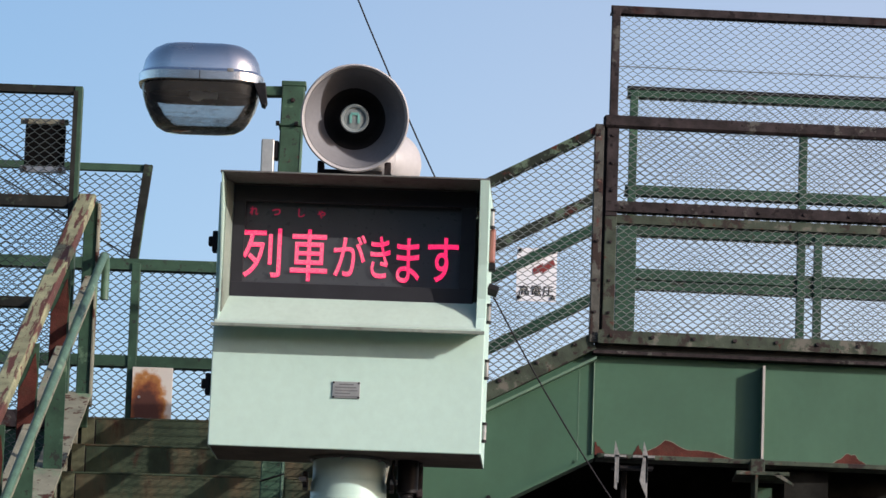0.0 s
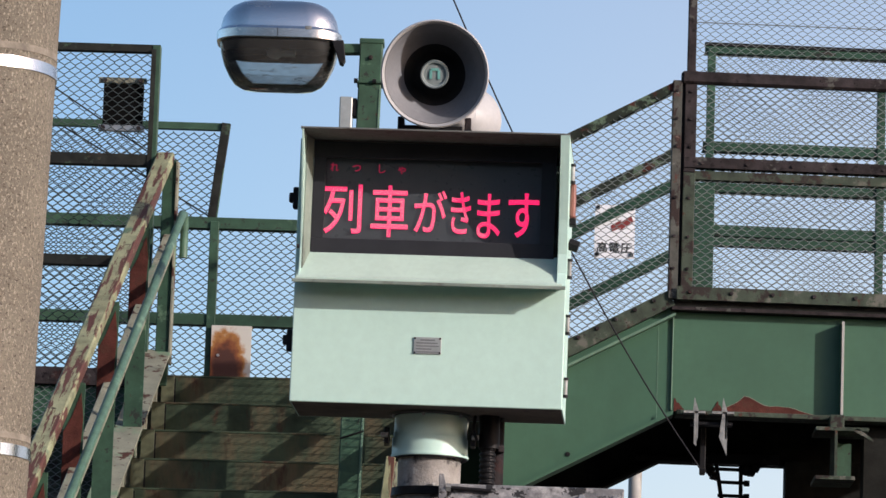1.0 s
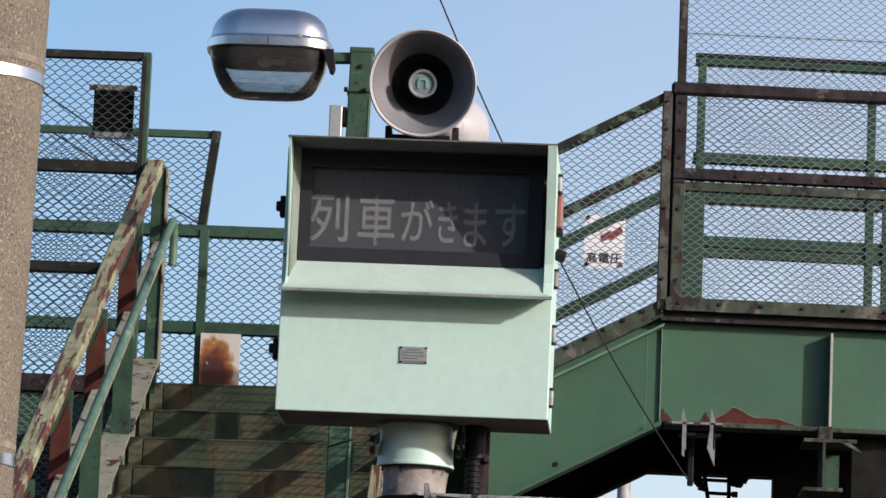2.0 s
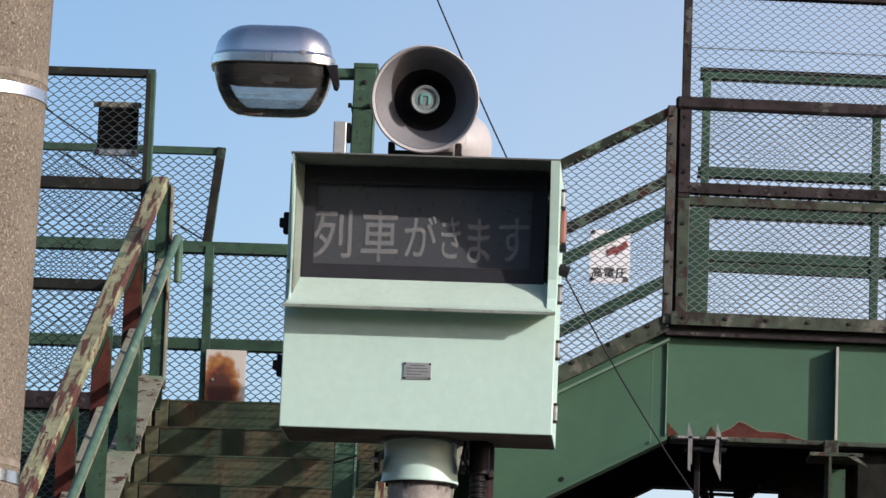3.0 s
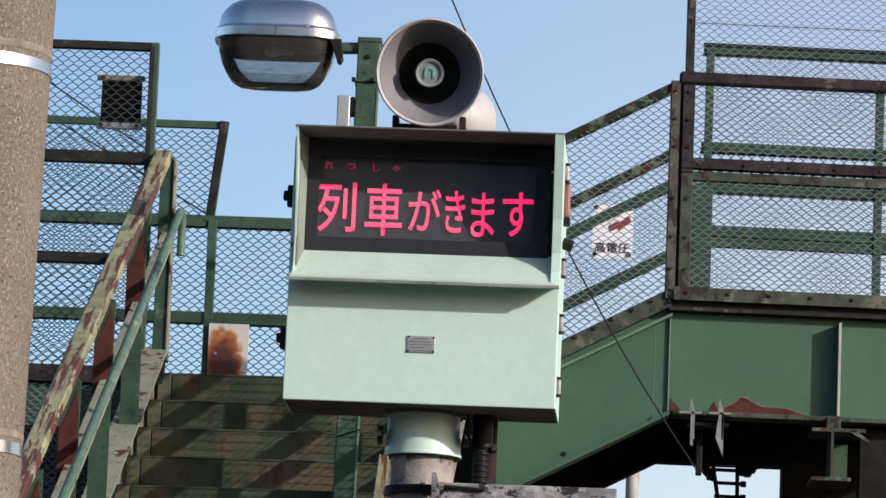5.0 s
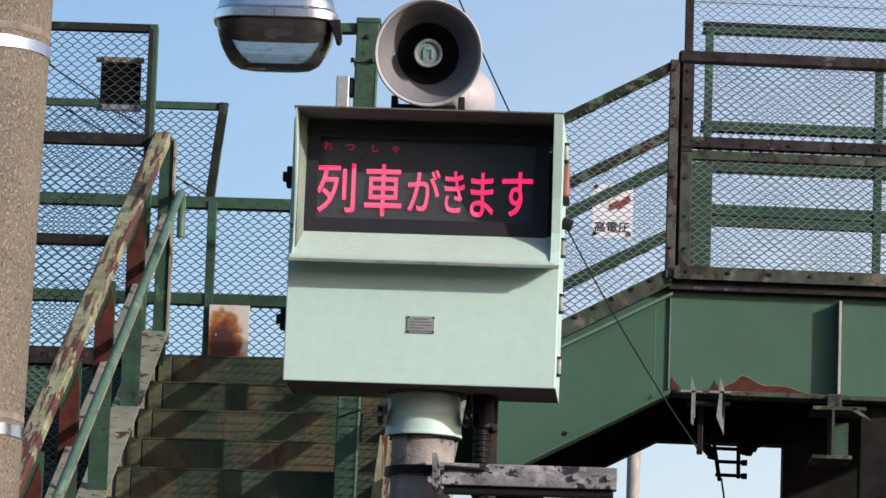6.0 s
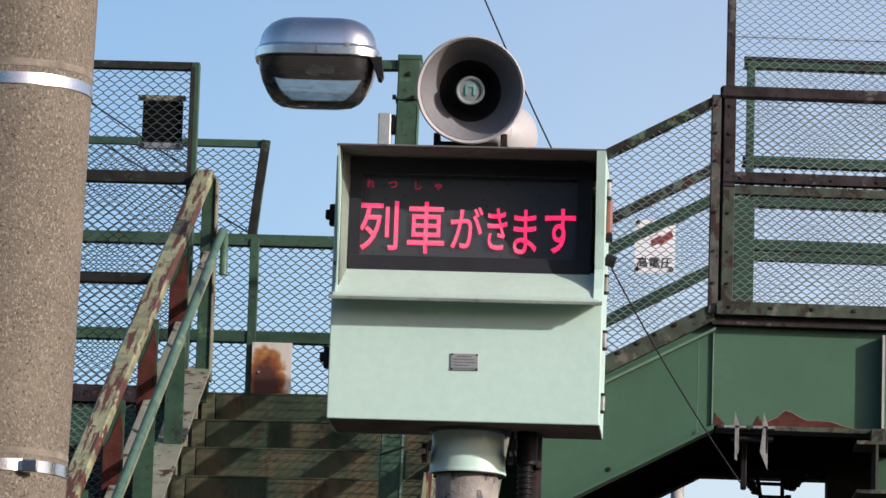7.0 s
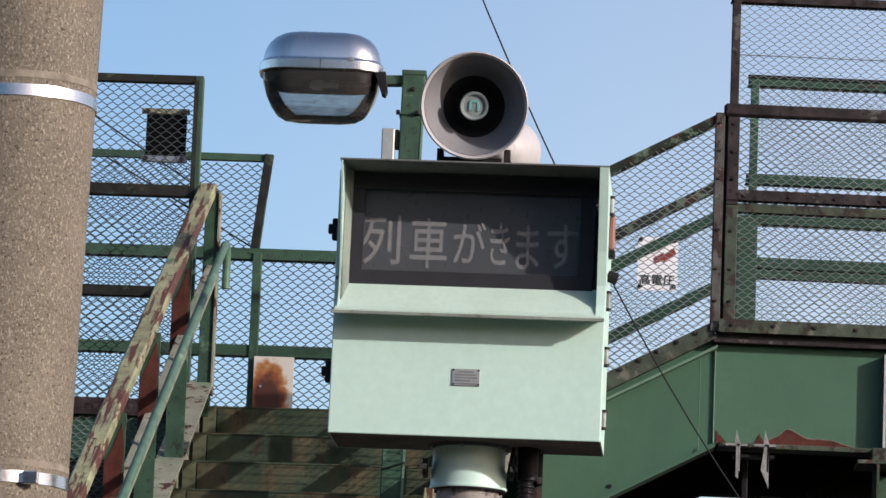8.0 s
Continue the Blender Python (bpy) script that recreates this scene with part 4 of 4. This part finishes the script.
def sign_pole():
    p = thing("sign_pole", (-0.26, 13.815, 0), "weathered concrete sign post with mint steel collar", "pole")
    c = (-0.26, 13.815)
    part("shaft", tube([(*c, 0), (*c, 3.30)], [0.105, 0.095], 40), M_CONC_GREY, p, at_world=True, smooth=True)
    bm = lathe([(0.10, 3.266), (0.117, 3.266), (0.118, 3.272), (0.1155, 3.277), (0.1150, 3.280), (0.1145, 3.300), (0.114, 3.324), (0.1125, 3.327), (0.111, 3.330), (0.110, 3.34), (0.110, 3.386), (0.110, 3.390), (0.108, 3.392), (0.10, 3.392)], 48)
    bm.transform(Matrix.Translation((*c, 0)))
    part("collar", bm, M_MINT, p, "mint painted steel collar", at_world=True, smooth=True)
    bm = lathe([(0.100, 3.262), (0.114, 3.262), (0.114, 3.2655), (0.100, 3.2655)], 48)
    bm.transform(Matrix.Translation((*c, 0)))
    part("collar_gasket", bm, M_BLACK, p, at_world=True, smooth=True)
    bm = lathe([(0.098, 3.3925), (0.125, 3.3925), (0.125, 3.399), (0.098, 3.399)], 48)
    bm.transform(Matrix.Translation((*c, 0)))
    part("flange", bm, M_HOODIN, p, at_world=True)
    for a in range(0, 360, 60):
        x, y = c[0] + 0.119 * math.cos(radians(a + 20)), c[1] + 0.119 * math.sin(radians(a + 20))
        part("flange_bolt", bolt((x, y, 3.3925), 0.005, 0.008, (0, 0, -1)), M_STEEL, p, at_world=True)
    bm = lathe([(0.096, 3.148), (0.114, 3.148), (0.114, 3.172), (0.096, 3.172)], 40)
    bm.transform(Matrix.Translation((*c, 0)))
    part("clamp_band", bm, M_BLACK, p, "dark steel clamp band", at_world=True, smooth=True)
    for s in (-1, 1):
        x = c[0] + s * 0.13
        part("collar_lug", block(x - 0.008, x + 0.008, 13.74, 13.815, 3.30, 3.35, 0.003), M_BLACK, p, at_world=True)
        part("collar_bolt", tube([(x - s * 0.004, 13.735, 3.325), (x + s * 0.018, 13.735, 3.325)], 0.008, 8), M_STEEL, p, at_world=True)
    part("rusty_strap", bar((-0.375, 13.74, 3.26), (-0.40, 13.74, 3.02), 0.012, 0.03), M_HAND, p, at_world=True)
    # flaking steel bracket clamped to the post
    part("bracket_arm", block(-0.20, 0.325, 13.60, 13.66, 3.102, 3.168, 0.004), M_FLAKE, p, "flaking grey steel bracket arm", at_world=True)
    part("arm_web", block(-0.19, 0.315, 13.615, 13.655, 3.078, 3.1015, 0.003), M_BLACK, p, at_world=True)
    part("bracket_cap", prism([(-0.226, 3.195), (-0.212, 3.195), (-0.206, 3.168), (-0.20, 3.10), (-0.215, 3.085), (-0.226, 3.10)], 13.585, 13.70, bevel=0.002), M_FLAKE, p, at_world=True)
    part("clamp_rod", tube([(-0.222, 13.592, 3.156), (-0.07, 13.592, 3.148)], 0.006, 10), M_BLACK, p, at_world=True)
    part("rod_nut", tube([(-0.205, 13.592, 3.1555), (-0.190, 13.592, 3.1545)], 0.013, 6), M_HANGER, p, at_world=True)
    for x in (0.20, 0.30):
        part("arm_bolt", bolt((x, 13.60, 3.137), 0.011, 0.013), M_STEEL, p, at_world=True)
    return p


sign_pole()


def conduit():
    c = thing("conduit", (-0.07, 13.82, 0), "rusty corrugated cable conduit beside the sign post", "conduit")
    prof, z = [], 3.02
    while z < 3.30:
        prof += [(0.021, z), (0.025, z + 0.004), (0.025, z + 0.009), (0.021, z + 0.013)]
        z += 0.017
    bm = lathe(prof, 20)
    bm.transform(Matrix.Translation((-0.085, 13.80, 0)))
    part("corrugated_pipe", bm, M_BLACK, c, "dark corrugated pipe", at_world=True)
    part("steel_pipe", tube([(-0.062, 13.84, 0), (-0.062, 13.84, 3.40)], 0.026, 16), M_RUSTY, c, "rusty steel pipe", at_world=True, smooth=True)
    part("coupling", tube([(-0.082, 13.80, 3.30), (-0.082, 13.80, 3.40)], 0.032, 16), M_BLACK, c, at_world=True, smooth=True)
    part("coupling_nut", block(-0.055, -0.035, 13.79, 13.82, 3.29, 3.31, 0.004), M_RUSTY, c, at_world=True)
    part("cable_tail", tube([(-0.125, 13.74, 3.39), (-0.13, 13.72, 3.345), (-0.118, 13.715, 3.315)], 0.005, 8), M_BLACK, c, at_world=True, smooth=True)
    return c


conduit()


# a pale pole beyond the footbridge
lone("pole", tube([(0.70, 26, 0), (0.70, 26, 5.0)], 0.038, 20), M_POST, "pale grey steel pole beyond the footbridge", "pole", smooth=True)


def warning_display():
    s = thing("train_warning_display", SIGN, "mint green steel train warning cabinet with hooded red letter screen", "display")
    s.matrix_basis = pose(*SIGN, 0, 0.35, -2.4)      # hangs slightly askew
    hw, d, top = 0.408, 0.33, 0.800
    t = 0.004
    # cabinet shell, open behind the screen
    part("back_panel", block(-hw, hw, d - t, d, 0, top), M_MINT, s)
    part("side_panel", block(-hw, -hw + t, 0.0, d - t, 0, top - 0.003), M_MINT, s)
    part("side_panel", block(hw - t, hw, 0.0, d - t, 0, top - 0.003), M_MINT, s)
    part("bottom_panel", block(-hw + t, hw - t, 0.002, d - t, 0.0, t), M_DUSTY, s, "dusty underside")
    part("lower_door", block(-hw + 0.001, hw - 0.001, -0.012, -0.001, -0.002, 0.372, 0.003), M_MINT, s, "smooth mint lower door")
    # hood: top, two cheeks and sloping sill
    part("hood_top", prism([(-0.164, 0.8035), (-0.164, 0.8005), (d, 0.8005), (d, 0.806), (-0.160, 0.806)], -hw + 0.013, hw, "x"), M_HOODIN, s, "hood top with dusty underside, coloured darker as shade")
    cheek = [(-0.162, 0.800), (-0.075, 0.560), (-0.055, 0.460), (-0.062, 0.402), (-0.092, 0.358), (-0.08, 0.348), (0.0, 0.374), (0.0, 0.800)]
    part("hood_cheek", prism(cheek, -hw + 0.017, -hw + 0.022, "x"), M_MINT, s)
    part("front_frame", block(-hw + 0.0005, -hw + 0.0165, -0.011, 0.0, 0.376, 0.798, 0.001), M_MINT, s, "narrow frame beside the hood")
    part("hood_cheek", prism(cheek, hw - 0.010, hw - 0.0005, "x"), M_MINT, s)
    lip = [(-0.164, 0.800), (-0.162, 0.800), (-0.075, 0.560), (-0.055, 0.460), (-0.062, 0.402), (-0.092, 0.358), (-0.094, 0.358), (-0.064, 0.401), (-0.057, 0.460), (-0.077, 0.560)]
    part("cheek_flange", prism(lip, hw - 0.027, hw - 0.001, "x"), M_MINT, s, "rolled front edge of the hood")
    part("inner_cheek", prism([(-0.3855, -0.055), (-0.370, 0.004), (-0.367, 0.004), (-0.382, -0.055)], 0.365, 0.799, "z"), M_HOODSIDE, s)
    part("sill", prism([(0.012, 0.460), (-0.078, 0.372), (-0.096, 0.361), (-0.096, 0.352), (-0.088, 0.346), (-0.014, 0.376), (0.012, 0.452)], -hw + 0.011, hw - 0.011, "x"), M_SILL, s, "weathered sloping sill")
    part("sill_edge", block(-hw, hw, -0.100, -0.0965, 0.3455, 0.3555, 0.0015), M_HOODSIDE, s, "drip edge darkened by dirt and painted shade")
    # screen
    z0, z1 = 0.499, 0.746
    part("backing_board", block(-0.36, 0.36, 0.038, 0.042, 0.46, 0.785), M_SCREEN, s, "dark screen")
    part("bezel", block(-0.366, 0.366, 0.006, 0.018, 0.452, z0, 0.002), M_BEZEL, s)
    part("bezel", block(-0.366, 0.366, 0.006, 0.018, z1, 0.795, 0.002), M_BEZEL, s)
    part("bezel", block(-0.366, -0.330, 0.0065, 0.0175, z0, z1), M_BEZEL, s)
    part("bezel", block(0.322, 0.366, 0.0065, 0.0175, z0, z1), M_BEZEL, s)
    rows = (("列", -0.281, 0.594, 0.117, 0.152), ("車", -0.138, 0.591, 0.112, 0.158), ("が", -0.015, 0.594, 0.098, 0.128),
            ("き", 0.077, 0.592, 0.060, 0.128), ("ま", 0.161, 0.585, 0.070, 0.136), ("す", 0.266, 0.590, 0.092, 0.136))
    for ch, x, z, w, h in rows:
        letters("character", ch, w, h, M_LED, s, pose(x + 0.004, 0.0365, z), 0.008, label="red lit character")
        letters("character_film", ch, w, h, M_FILM, s, pose(x + 0.004, 0.0285, z), 0.008, label="grey frosted character")
    for ch, x, z, w, h in (("れ", -0.310, 0.722, 0.026, 0.026), ("っ", -0.243, 0.720, 0.026, 0.020), ("し", -0.166, 0.720, 0.020, 0.026), ("ゃ", -0.106, 0.717, 0.024, 0.024)):
        letters("small_character", ch, w, h, M_LEDDIM, s, pose(x + 0.004, 0.0365, z), 0.01, label="dim red small character")
    # added blind, moved in place of switching the letters off
    shutter = part("shutter", block(-0.355, 0.355, -0.001, 0.001, -0.135, 0.135), M_SCREEN, s, "dark blind added to cover the lit characters between blinks")
    # latches, hinges, plates
    for z in (0.62, 0.186):
        bm = block(-hw - 0.018, -hw, 0.01, 0.04, z - 0.033, z + 0.033, 0.005)
        block(-hw - 0.030, -hw - 0.010, 0.012, 0.035, z - 0.014, z + 0.016, 0.005, bm)
        part("latch", bm, M_BLACK, s, "black latch")
    for z in (0.07, 0.26, 0.43, 0.72):
        hb = part("hinge", tube([(hw + 0.006, 0.03, z - 0.022), (hw + 0.006, 0.03, z + 0.022)], 0.007, 10), M_HANGER, s, "dull steel hinge")
        part("pin", tube([(hw + 0.006, 0.03, z + 0.022), (hw + 0.006, 0.03, z + 0.030)], 0.009, 10), M_BLACK, hb)
        part("pin", tube([(hw + 0.006, 0.03, z - 0.030), (hw + 0.006, 0.03, z - 0.022)], 0.009, 10), M_BLACK, hb)
    rf = part("side_reflector", block(hw, hw + 0.018, 0.035, 0.075, 0.587, 0.692, 0.006), M_ORANGE, s, "red-brown side reflector")
    part("reflector_cap", block(hw, hw + 0.020, 0.035, 0.078, 0.565, 0.586, 0.003), M_BLACK, rf)
    part("cable_gland", tube([(hw, 0.05, 0.51), (hw + 0.03, 0.05, 0.50)], 0.018, 10), M_BLACK, s)
    np_ = part("nameplate", block(-0.042, 0.041, -0.0155, -0.0125, 0.152, 0.203, 0.001), M_PLATE, s, "small metal nameplate")
    for i, (a, b) in enumerate(((-0.022, 0.022), (-0.034, 0.03), (-0.034, 0.034), (-0.034, 0.012), (-0.034, 0.034))):
        z = 0.194 - i * 0.009
        part("print_bar", block(a, b, -0.0168, -0.0158, z - 0.0018, z + 0.0018), M_INK, np_)
    for x in (-0.038, 0.037):
        for z in (0.156, 0.199):
            part("rivet", bolt((x, -0.0155, z), 0.0035, 0.002), M_BLACK, np_)
    part("screw", bolt((-hw + 0.02, -0.04, 0.42), 0.006, 0.004), M_STEEL, s)
    part("screw", bolt((-hw + 0.011, -0.085, 0.455), 0.007, 0.006, (1, 0, 0)), M_RUSTY, s)
    return s, shutter


DISPLAY, SHUTTER = warning_display()


# ---- loudspeakers ----
def horn(place, turn, r, label, emblem):
    h = thing("horn_speaker", place, label, "loudspeaker", "horn loudspeakers")
    m = pose(0, 0, 0, 90, 0, 0)      # the lathe's z points towards -y
    m = turn @ m
    def add(name, bm, mat, lab="", smooth=True, parent=h):
        bm.transform(m)
        return part(name, bm, mat, parent, lab, smooth=smooth)
    k = r / 0.158
    def turned(name, prof, mat, lab="", sides=64):
        return add(name, lathe([(x * k, z * k) for x, z in prof], sides), mat, lab)
    turned("bell", ((0.148, -0.001), (0.150, 0.008), (0.156, 0.013), (0.160, 0.009), (0.158, 0.000), (0.153, -0.006), (0.144, -0.032), (0.128, -0.067), (0.110, -0.098), (0.094, -0.121), (0.080, -0.135)), M_HORN, "pale grey bell with a rolled rim")
    turned("inner_bell", ((0.1485, -0.001), (0.146, -0.006), (0.138, -0.030), (0.122, -0.065), (0.104, -0.096), (0.092, -0.113)), M_BELL, "inside of the bell, coloured darker as shade")
    turned("back", ((0.080, -0.135), (0.079, -0.17), (0.06, -0.19), (0.055, -0.25), (0.0, -0.255)), M_HORN, "", 48)
    turned("throat", ((0.092, -0.113), (0.076, -0.132), (0.070, -0.155), (0.05, -0.175), (0.0, -0.18)), M_HORNIN, "", 48)
    turned("reflector_horn", ((0.0, -0.175), (0.026, -0.17), (0.034, -0.11), (0.040, -0.067), (0.042, -0.054), (0.040, -0.050), (0.034, -0.054)), M_HORNIN, "", 40)
    cap = turned("cap", ((0.041, -0.062), (0.043, -0.050), (0.040, -0.044), (0.034, -0.046), (0.032, -0.052), (0.0, -0.050)), M_CAP, "grey-green centre cap", 40)
    turned("rim_line", ((0.1465, -0.0045), (0.1475, -0.003), (0.1465, -0.0015)), M_HANGER, "grey seam inside the rim")
    if emblem:
        for x0, x1, y0, y1 in ((-0.016, -0.008, -0.014, 0.012), (0.008, 0.016, -0.014, 0.012), (-0.012, 0.012, 0.010, 0.018)):
            bm = block(x0, x1, y0, y1, -0.0498, -0.048, 0.0006)
            add("mark", bm, M_TEAL, "", False, cap)
    return h


H1 = horn((-0.277, 13.45, 4.378), pose(0, 0, 0, 10.5, 0, 1.5), 0.160, "pale grey horn loudspeaker facing the crossing on the cabinet", True)
H2 = horn((-0.183, 13.86, 4.318), pose(0, 0, 0, 0, 0, 166), 0.108, "pale grey horn loudspeaker turned away behind the cabinet", False)
part("bracket", block(-0.385, -0.365, 13.52, 13.62, 4.206, 4.26, 0.003), M_BLACK, H1, "dark bracket", at_world=True)
part("bracket", block(-0.37, -0.19, 13.52, 13.62, 4.207, 4.235, 0.003), M_BLACK, H1, at_world=True)
part("bracket", block(-0.185, -0.165, 13.56, 13.62, 4.205, 4.27, 0.003), M_RUSTY, H1, at_world=True)
for x in (-0.20, -0.17):
    part("bracket_bolt", bolt((x, 13.55, 4.225), 0.010, 0.012), M_BLACK, H1, at_world=True)


# ---- lamp on its own post ----
def lamp():
    y = 19.45
    l = thing("street_lamp", (-0.697, y, 3.662), "aluminium street lamp with glass bowl on a green steel post", "lamp")

    def piece(name, bm, mat, lab="", smooth=False):
        return part(name, bm, mat, l, lab, True, smooth)

    piece("base_plate", block(-0.78, -0.62, y - 0.07, y + 0.07, 3.660, 3.672, 0.003), M_GREEN)
    piece("post", bar((-0.697, y, 3.672), (-0.668, y, 5.775), 0.098, 0.095, up=(0, 1, 0), bevel=0.005), M_GREEN, "green square steel post")
    # pale strip stands in for sunlight caught on the post's right edge
    piece("post_edge", bar((-0.653, y - 0.049, 3.70), (-0.624, y - 0.049, 5.56), 0.010, 0.004, up=(0, 1, 0), bevel=0.001), M_LITEDGE, "post edge painted pale as if sunlit")
    piece("post_cap", block(-0.720, -0.614, y - 0.051, y + 0.051, 5.760, 5.783, 0.004), M_GREEN)
    piece("arm", bar((-0.815, y, 5.739), (-0.715, y, 5.742), 0.056, 0.042), M_GREEN)
    piece("bolt", bolt((-0.669, y - 0.0475, 5.698), 0.011, 0.011), M_RUSTY)
    piece("joint_plate", block(-0.726, -0.611, y - 0.056, y + 0.056, 5.584, 5.594, 0.002), M_GREEN)
    for x in (-0.730, -0.650):
        piece("joint_bolt", tube([(x - 0.008, y - 0.058, 5.592), (x + 0.008, y - 0.058, 5.592)], 0.011, 8), M_BLACK)
    piece("wire_strap", bar((-0.742, y - 0.052, 4.04), (-0.640, y - 0.052, 4.075), 0.006, 0.008), M_BLACK)
    cx, cz = -1.0675, 5.772

    def add(name, bm, mat, lab=""):
        bm.transform(Matrix.Translation((cx, y, cz)) @ Matrix.Scale(1.373, 4))
        return piece(name, bm, mat, lab, True)
    levels = [(0.186, 0.125, 0.095, 0.018), (0.184, 0.123, 0.095, 0.035), (0.179, 0.118, 0.092, 0.058), (0.168, 0.108, 0.086, 0.079), (0.152, 0.094, 0.078, 0.097), (0.130, 0.074, 0.064, 0.110), (0.10, 0.05, 0.045, 0.117), (0.05, 0.02, 0.018, 0.119)]
    add("housing", loft(levels), M_ALU, "rounded aluminium housing")
    add("rim_band", loft([(0.188, 0.127, 0.097, -0.020), (0.196, 0.134, 0.100, -0.016), (0.197, 0.135, 0.100, 0.010), (0.189, 0.127, 0.096, 0.020)]), M_BAND, "bright metal rim band")
    add("reflector", loft([(0.178, 0.117, 0.09, -0.0215), (0.176, 0.115, 0.09, -0.020)]), M_LAMPIN, "dark inner reflector")
    add("skirt", loft([(0.176, 0.116, 0.09, -0.022), (0.173, 0.113, 0.089, -0.036), (0.169, 0.110, 0.087, -0.050)], cap=False), M_LAMPIN, "dark inner skirt")
    outer = [(0.186, 0.125, 0.095, -0.022), (0.182, 0.122, 0.095, -0.050), (0.172, 0.113, 0.09, -0.085), (0.156, 0.10, 0.082, -0.118), (0.138, 0.085, 0.072, -0.143), (0.115, 0.068, 0.058, -0.156), (0.08, 0.04, 0.036, -0.160)]
    bm2 = loft(outer, cap=False)
    bm2.verts.ensure_lookup_table()
    n = len(ring_box(1, 1, 0.5))
    bm2.faces.new([bm2.verts[(len(outer) - 1) * n + k] for k in range(n)])
    add("bowl", bm2, M_GLASS, "clear glass bowl")
    bulb = lathe([(0.0, -0.12), (0.02, -0.115), (0.034, -0.09), (0.036, -0.05), (0.02, -0.02), (0.02, 0.06), (0.0, 0.065)], 24)
    bulb.transform(Matrix.Translation((0.02, 0, -0.042)) @ pose(0, 0, 0, 0, 90, 0) @ Matrix.Scale(0.5, 4))
    add("bulb", bulb, M_WHITE, "white bulb")
    add("bowl_haze", loft([(0.166, 0.107, 0.086, -0.090), (0.150, 0.094, 0.078, -0.122), (0.134, 0.082, 0.070, -0.143), (0.112, 0.065, 0.056, -0.154), (0.078, 0.038, 0.034, -0.157)], cap=False), M_HAZE, "pale film added to lighten the lower bowl")
    add("rim_seam", block(-0.001, 0.001, -0.1365, -0.1345, -0.016, 0.010), M_LAMPIN, "seam of the rim band")
    add("rim_catch", block(0.085, 0.105, -0.137, -0.128, 0.008, 0.020, 0.002), M_HANGER, "small rim catch")
    piece("clip", prism([(-0.838, 5.748), (-0.786, 5.752), (-0.776, 5.672), (-0.786, 5.650), (-0.802, 5.656), (-0.812, 5.700)], y - 0.14, y - 0.06, bevel=0.003), M_BLACK, "dark clip")
    piece("conduit_box", block(-0.797, -0.740, y - 0.04, y + 0.03, 5.25, 5.526, 0.006), M_PLATE, "grey conduit box")
    piece("conduit_clamp", block(-0.740, -0.722, y - 0.04, y + 0.02, 5.44, 5.52, 0.004), M_BLACK)
    return l


lamp()


# ---- what moves ----
def motions():
    """An added blind stands in for switching the characters off: it drops behind the lower door while they show, and
    covers them for the rest of each blink.
    """
    closed, opened = pose(0, 0.0325, 0.620), pose(0, 0.0325, 0.312)
    rows = [(0.0, opened)]
    for k in range(7):
        a, b = 36 * k - 7, 36 * k + 11
        if a > 0:
            rows += [((a - 1) / 30, closed), (a / 30, opened)]
        rows += [((b - 1) / 30, opened), (b / 30, closed)]
    rows.append((8.0, closed))
    walk(SHUTTER, rows)


motions()
